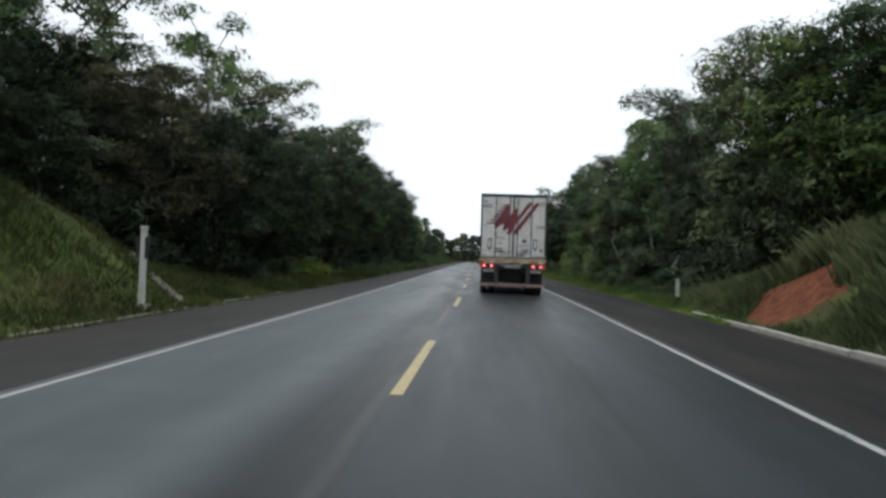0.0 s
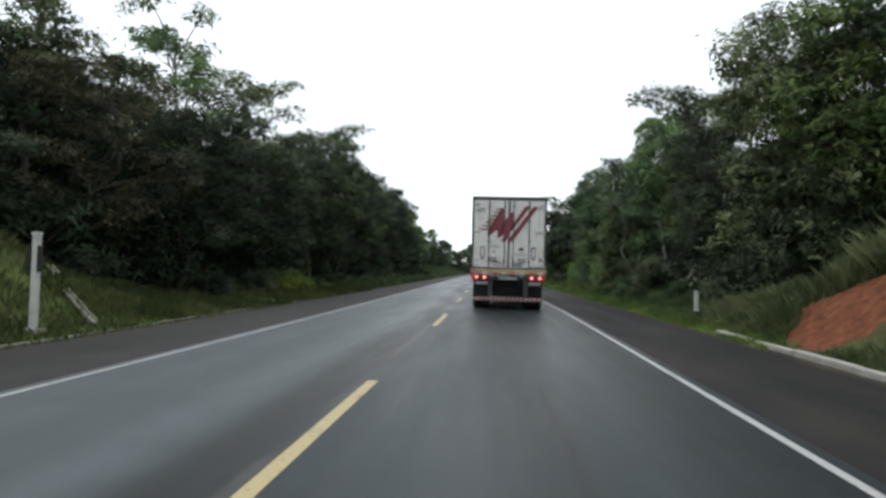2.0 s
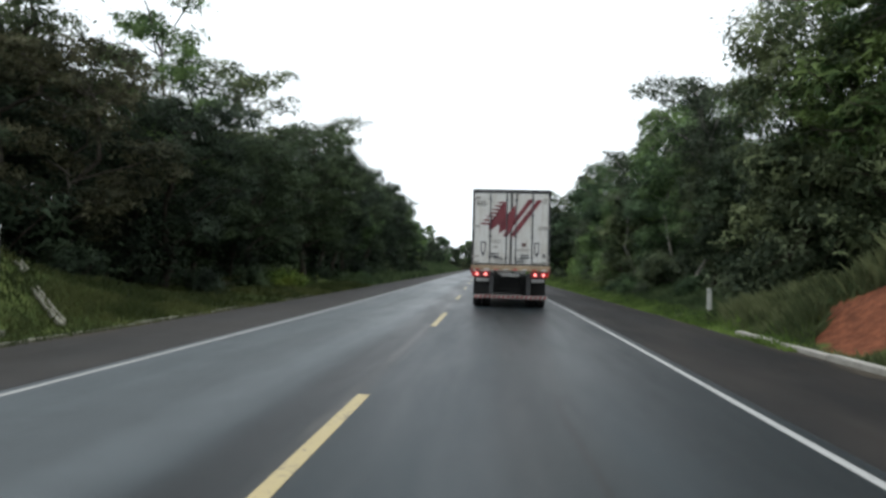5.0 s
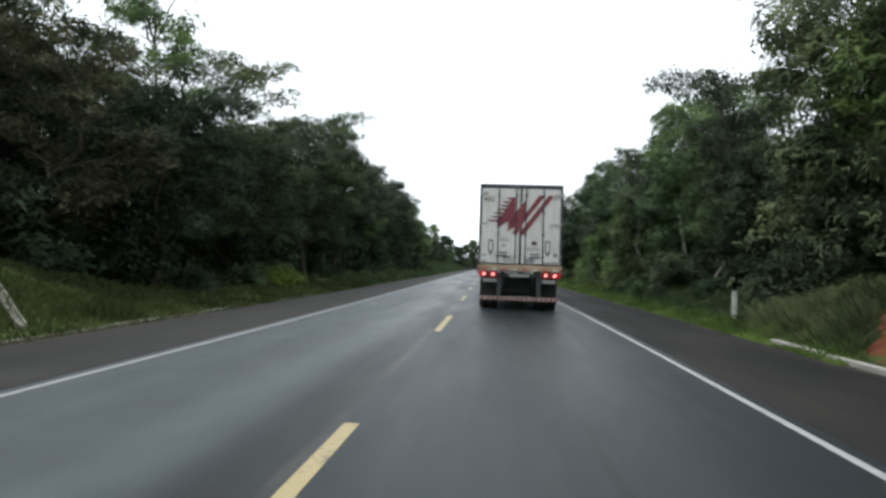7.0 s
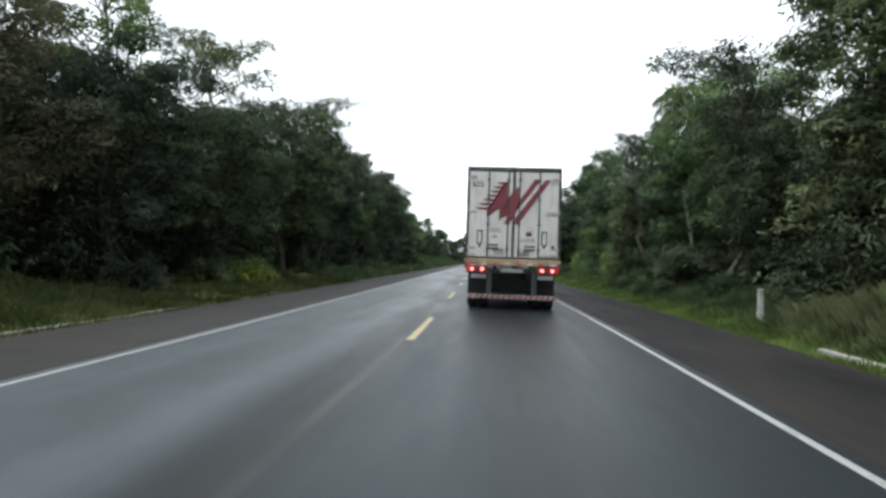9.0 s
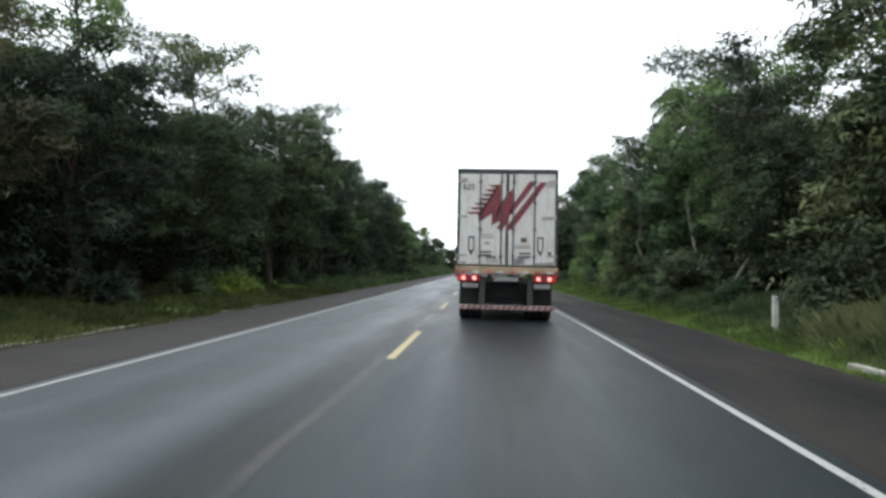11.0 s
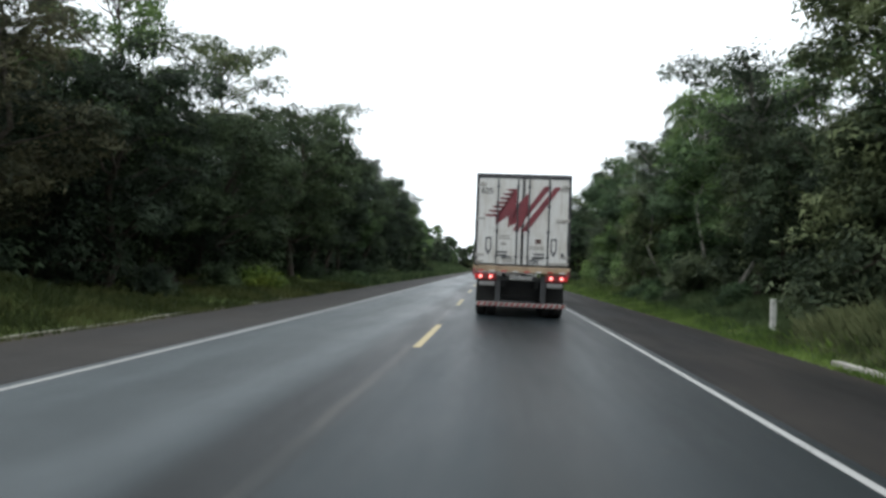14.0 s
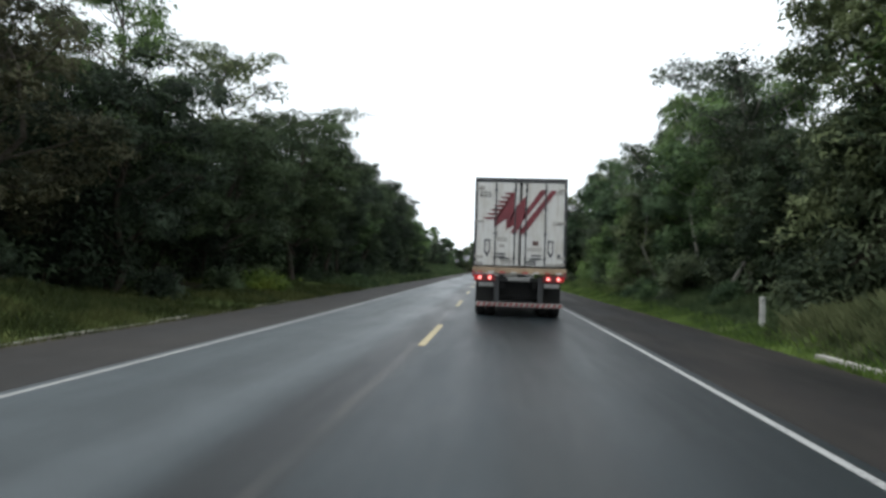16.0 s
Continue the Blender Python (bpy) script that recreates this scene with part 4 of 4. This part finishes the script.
    # arrow-shaped outlines low on each door
    for u in (0.30, 2.08):
        outer = [(u, 1.76), (u + 0.16, 1.76), (u + 0.16, 2.10), (u + 0.08, 2.26), (u, 2.10)]
        inner = [(u + 0.03, 1.80), (u + 0.13, 1.80), (u + 0.13, 2.07), (u + 0.08, 2.15), (u + 0.03, 2.07)]
        for i in range(5):
            j = (i + 1) % 5
            polygon("arrow_outline", place([outer[i], outer[j], inner[j], inner[i]]), DARK_DECAL, top)
    bars("label_bar", 0.12, 0.30, 0.14, 0.07, PALE_DECAL)
    bars("label_bar", 0.66, 1.70, 0.30, 0.10, PALE_DECAL, 2)
    bars("label_bar", 0.72, 1.90, 0.14, 0.07, PALE_DECAL)
    bars("label_bar", 0.60, 2.14, 0.30, 0.13, DARK_DECAL, 2)
    bars("label_bar", 0.78, 2.33, 0.30, 0.10, PALE_DECAL, 2)
    bars("label_bar", 1.66, 1.78, 0.15, 0.12, WINE_DECAL)
    bars("label_bar", 1.49, 1.98, 0.42, 0.08, PALE_DECAL, 2)
    bars("label_bar", 1.62, 2.17, 0.29, 0.13, DARK_DECAL, 2)
    bars("label_bar", 1.46, 2.34, 0.30, 0.11, DARK_DECAL, 3)
    bars("label_bar", 2.02, 2.42, 0.46, 0.05, PALE_DECAL)
    bars("label_bar", 2.20, 1.28, 0.26, 0.09, PALE_DECAL, 2)
    bars("label_bar", 2.28, 0.42, 0.20, 0.09, PALE_DECAL, 2)
    bars("label_bar", 2.36, 2.14, 0.08, 0.10, DARK_DECAL)
    # fleet number
    cu = bpy.data.curves.new("fleet_number", "FONT")
    cu.body, cu.size, cu.extrude, cu.align_x, cu.align_y = "625", 0.215, 0.004, "CENTER", "CENTER"
    tmp = new("tmp_text", cu)
    bpy.context.view_layer.update()
    me = bpy.data.meshes.new_from_object(tmp.evaluated_get(bpy.context.evaluated_depsgraph_get()))
    bpy.data.objects.remove(tmp)
    me.materials.clear()
    me.materials.append(RUBBER)
    num = new("fleet_number", me)
    num.parent = top
    num["label"] = "dark grey number 625"
    num.matrix_basis = Matrix.Translation((0.30 - W / 2, -0.014, ZT - 0.49)) @ Matrix.Rotation(math.pi / 2, 4, "X")

    # sill beam with red and white tape, lamp boxes
    part("sill_beam", box((W + 0.02, 0.14, 0.17), (0, 0.02, ZB - 0.095), 0.015), SILL, top, "dirty cream steel sill beam")
    for k in range(8):
        x = -W / 2 + 0.20 + 0.315 * k
        part("reflective_tape", box((0.15, 0.01, 0.05), (x, -0.055, ZB - 0.155), 0.002), TAPE_RED if k % 2 == 0 else TAPE_WHITE, top)
    for s in (-1, 1):
        part("end_bracket", box((0.08, 0.16, 0.20), (s * (W / 2 - 0.02), 0.02, ZB - 0.20), 0.02), BUMPER_RED, top, "orange-red end bracket")
        lamp = part("tail_lamp", box((0.60, 0.09, 0.20), (s * (W / 2 - 0.34), -0.02, ZB - 0.31), 0.025), HOUSING, top, "dark red lamp housing")
        for u in (-0.14, 0.14):
            x = s * (W / 2 - 0.34) + u
            lens = rod((x, -0.06, ZB - 0.31), (x, -0.085, ZB - 0.31), 0.082, 0.074, seg=24)
            part("lens", lens, LAMP_LENS, lamp, "lit red lens")
            core = rod((x, -0.085, ZB - 0.31), (x, -0.105, ZB - 0.31), 0.046, 0.034, seg=20)
            part("lamp_core", core, LAMP_CORE, lamp, "bright lit core")
        part("lens", box((0.07, 0.02, 0.13), (s * (W / 2 - 0.085), -0.07, ZB - 0.31), 0.008), LAMP_LENS, lamp)
        part("reflector_plate", box((0.42, 0.02, 0.12), (s * (W / 2 - 0.38), -0.01, ZB - 0.50), 0.008), PLATE, top, "pale dusty reflector plate")
        part("mud_flap", box((0.56, 0.025, 0.62), (s * (W / 2 - 0.36), 0.62, 0.72), 0.006), RUBBER, top, "black rubber mud flap")
        part("bumper_arm", box((0.15, 0.12, 0.86), (s * 0.62, 0.14, 0.74), 0.02), ARM_STEEL, top, "dark grey steel bumper arm")
    part("plate_bar", box((0.62, 0.03, 0.11), (0, 0.0, ZB - 0.33), 0.01), PLATE, top, "pale plate bar")
    part("cross_beam", box((1.9, 0.10, 0.12), (0, 0.20, ZB - 0.36), 0.015), BLACK_STEEL, top)

    # striped underride bumper
    bump = part("bumper", box((2.46, 0.10, 0.115), (0.03, 0.10, 0.37), 0.015), BUMPER_WHITE, top, "white bumper bar with red diagonal stripes")
    for k in range(16):
        x = -1.18 + 0.152 * k
        bm = bmesh.new()
        v = [bm.verts.new((x + a, yy, z)) for yy in (0.046, 0.052) for a, z in ((0, 0.318), (0.075, 0.318), (0.13, 0.422), (0.055, 0.422))]
        for q in ((0, 1, 2, 3), (4, 7, 6, 5), (0, 4, 5, 1), (1, 5, 6, 2), (2, 6, 7, 3), (3, 7, 4, 0)):
            bm.faces.new([v[i] for i in q])
        bmesh.ops.recalc_face_normals(bm, faces=bm.faces)
        part("stripe", bm, BUMPER_RED, bump)

    # chassis, axles and wheels
    for s in (-1, 1):
        part("chassis_rail", box((0.14, LEN - 0.6, 0.30), (s * 0.45, LEN / 2 + 0.1, 0.98), 0.015), BLACK_STEEL, top)
    for y in (1.25, 2.5, 3.75):
        part("axle", rod((-1.0, y, 0.5), (1.0, y, 0.5), 0.07, seg=12), BLACK_STEEL, top)
        for s in (-1, 1):
            wheel(top, s * 1.10, y)
            wheel(top, s * 0.78, y)
    # dark block that closes the see-through gap between the bumper arms
    part("underbody_block", box((1.22, 0.7, 0.60), (0, 1.6, 0.80), 0.04), BLACK_STEEL, top)
    # tractor in front
    cab = part("cab", box((2.46, 2.1, 2.6), (0, LEN + 1.9, 2.15), 0.16), CAB_WHITE, top, "white tractor cab")
    part("windscreen", box((2.2, 0.06, 0.9), (0, LEN + 2.96, 2.6), 0.02), GLASS_DARK, cab, "dark windscreen")
    part("fifth_wheel_frame", box((1.0, 6.2, 0.3), (0, LEN - 0.2, 0.75), 0.03), BLACK_STEEL, top)
    for s in (-1, 1):
        wheel(top, s * 1.06, LEN + 2.2)
        for dy in (-1.7, -3.0):
            wheel(top, s * 1.06, LEN + dy + 0.4)
        mir = part("mirror", box((0.22, 0.12, 0.55), (s * 1.52, LEN + 2.7, 2.6), 0.05), BLACK_STEEL, cab, "black side mirror")
        part("mirror_arm", rod((s * 1.2, LEN + 2.7, 2.75), (s * 1.5, LEN + 2.7, 2.75), 0.02, seg=8), BLACK_STEEL, mir)
    return top


lorry((1.775, 30.0, 0.0))
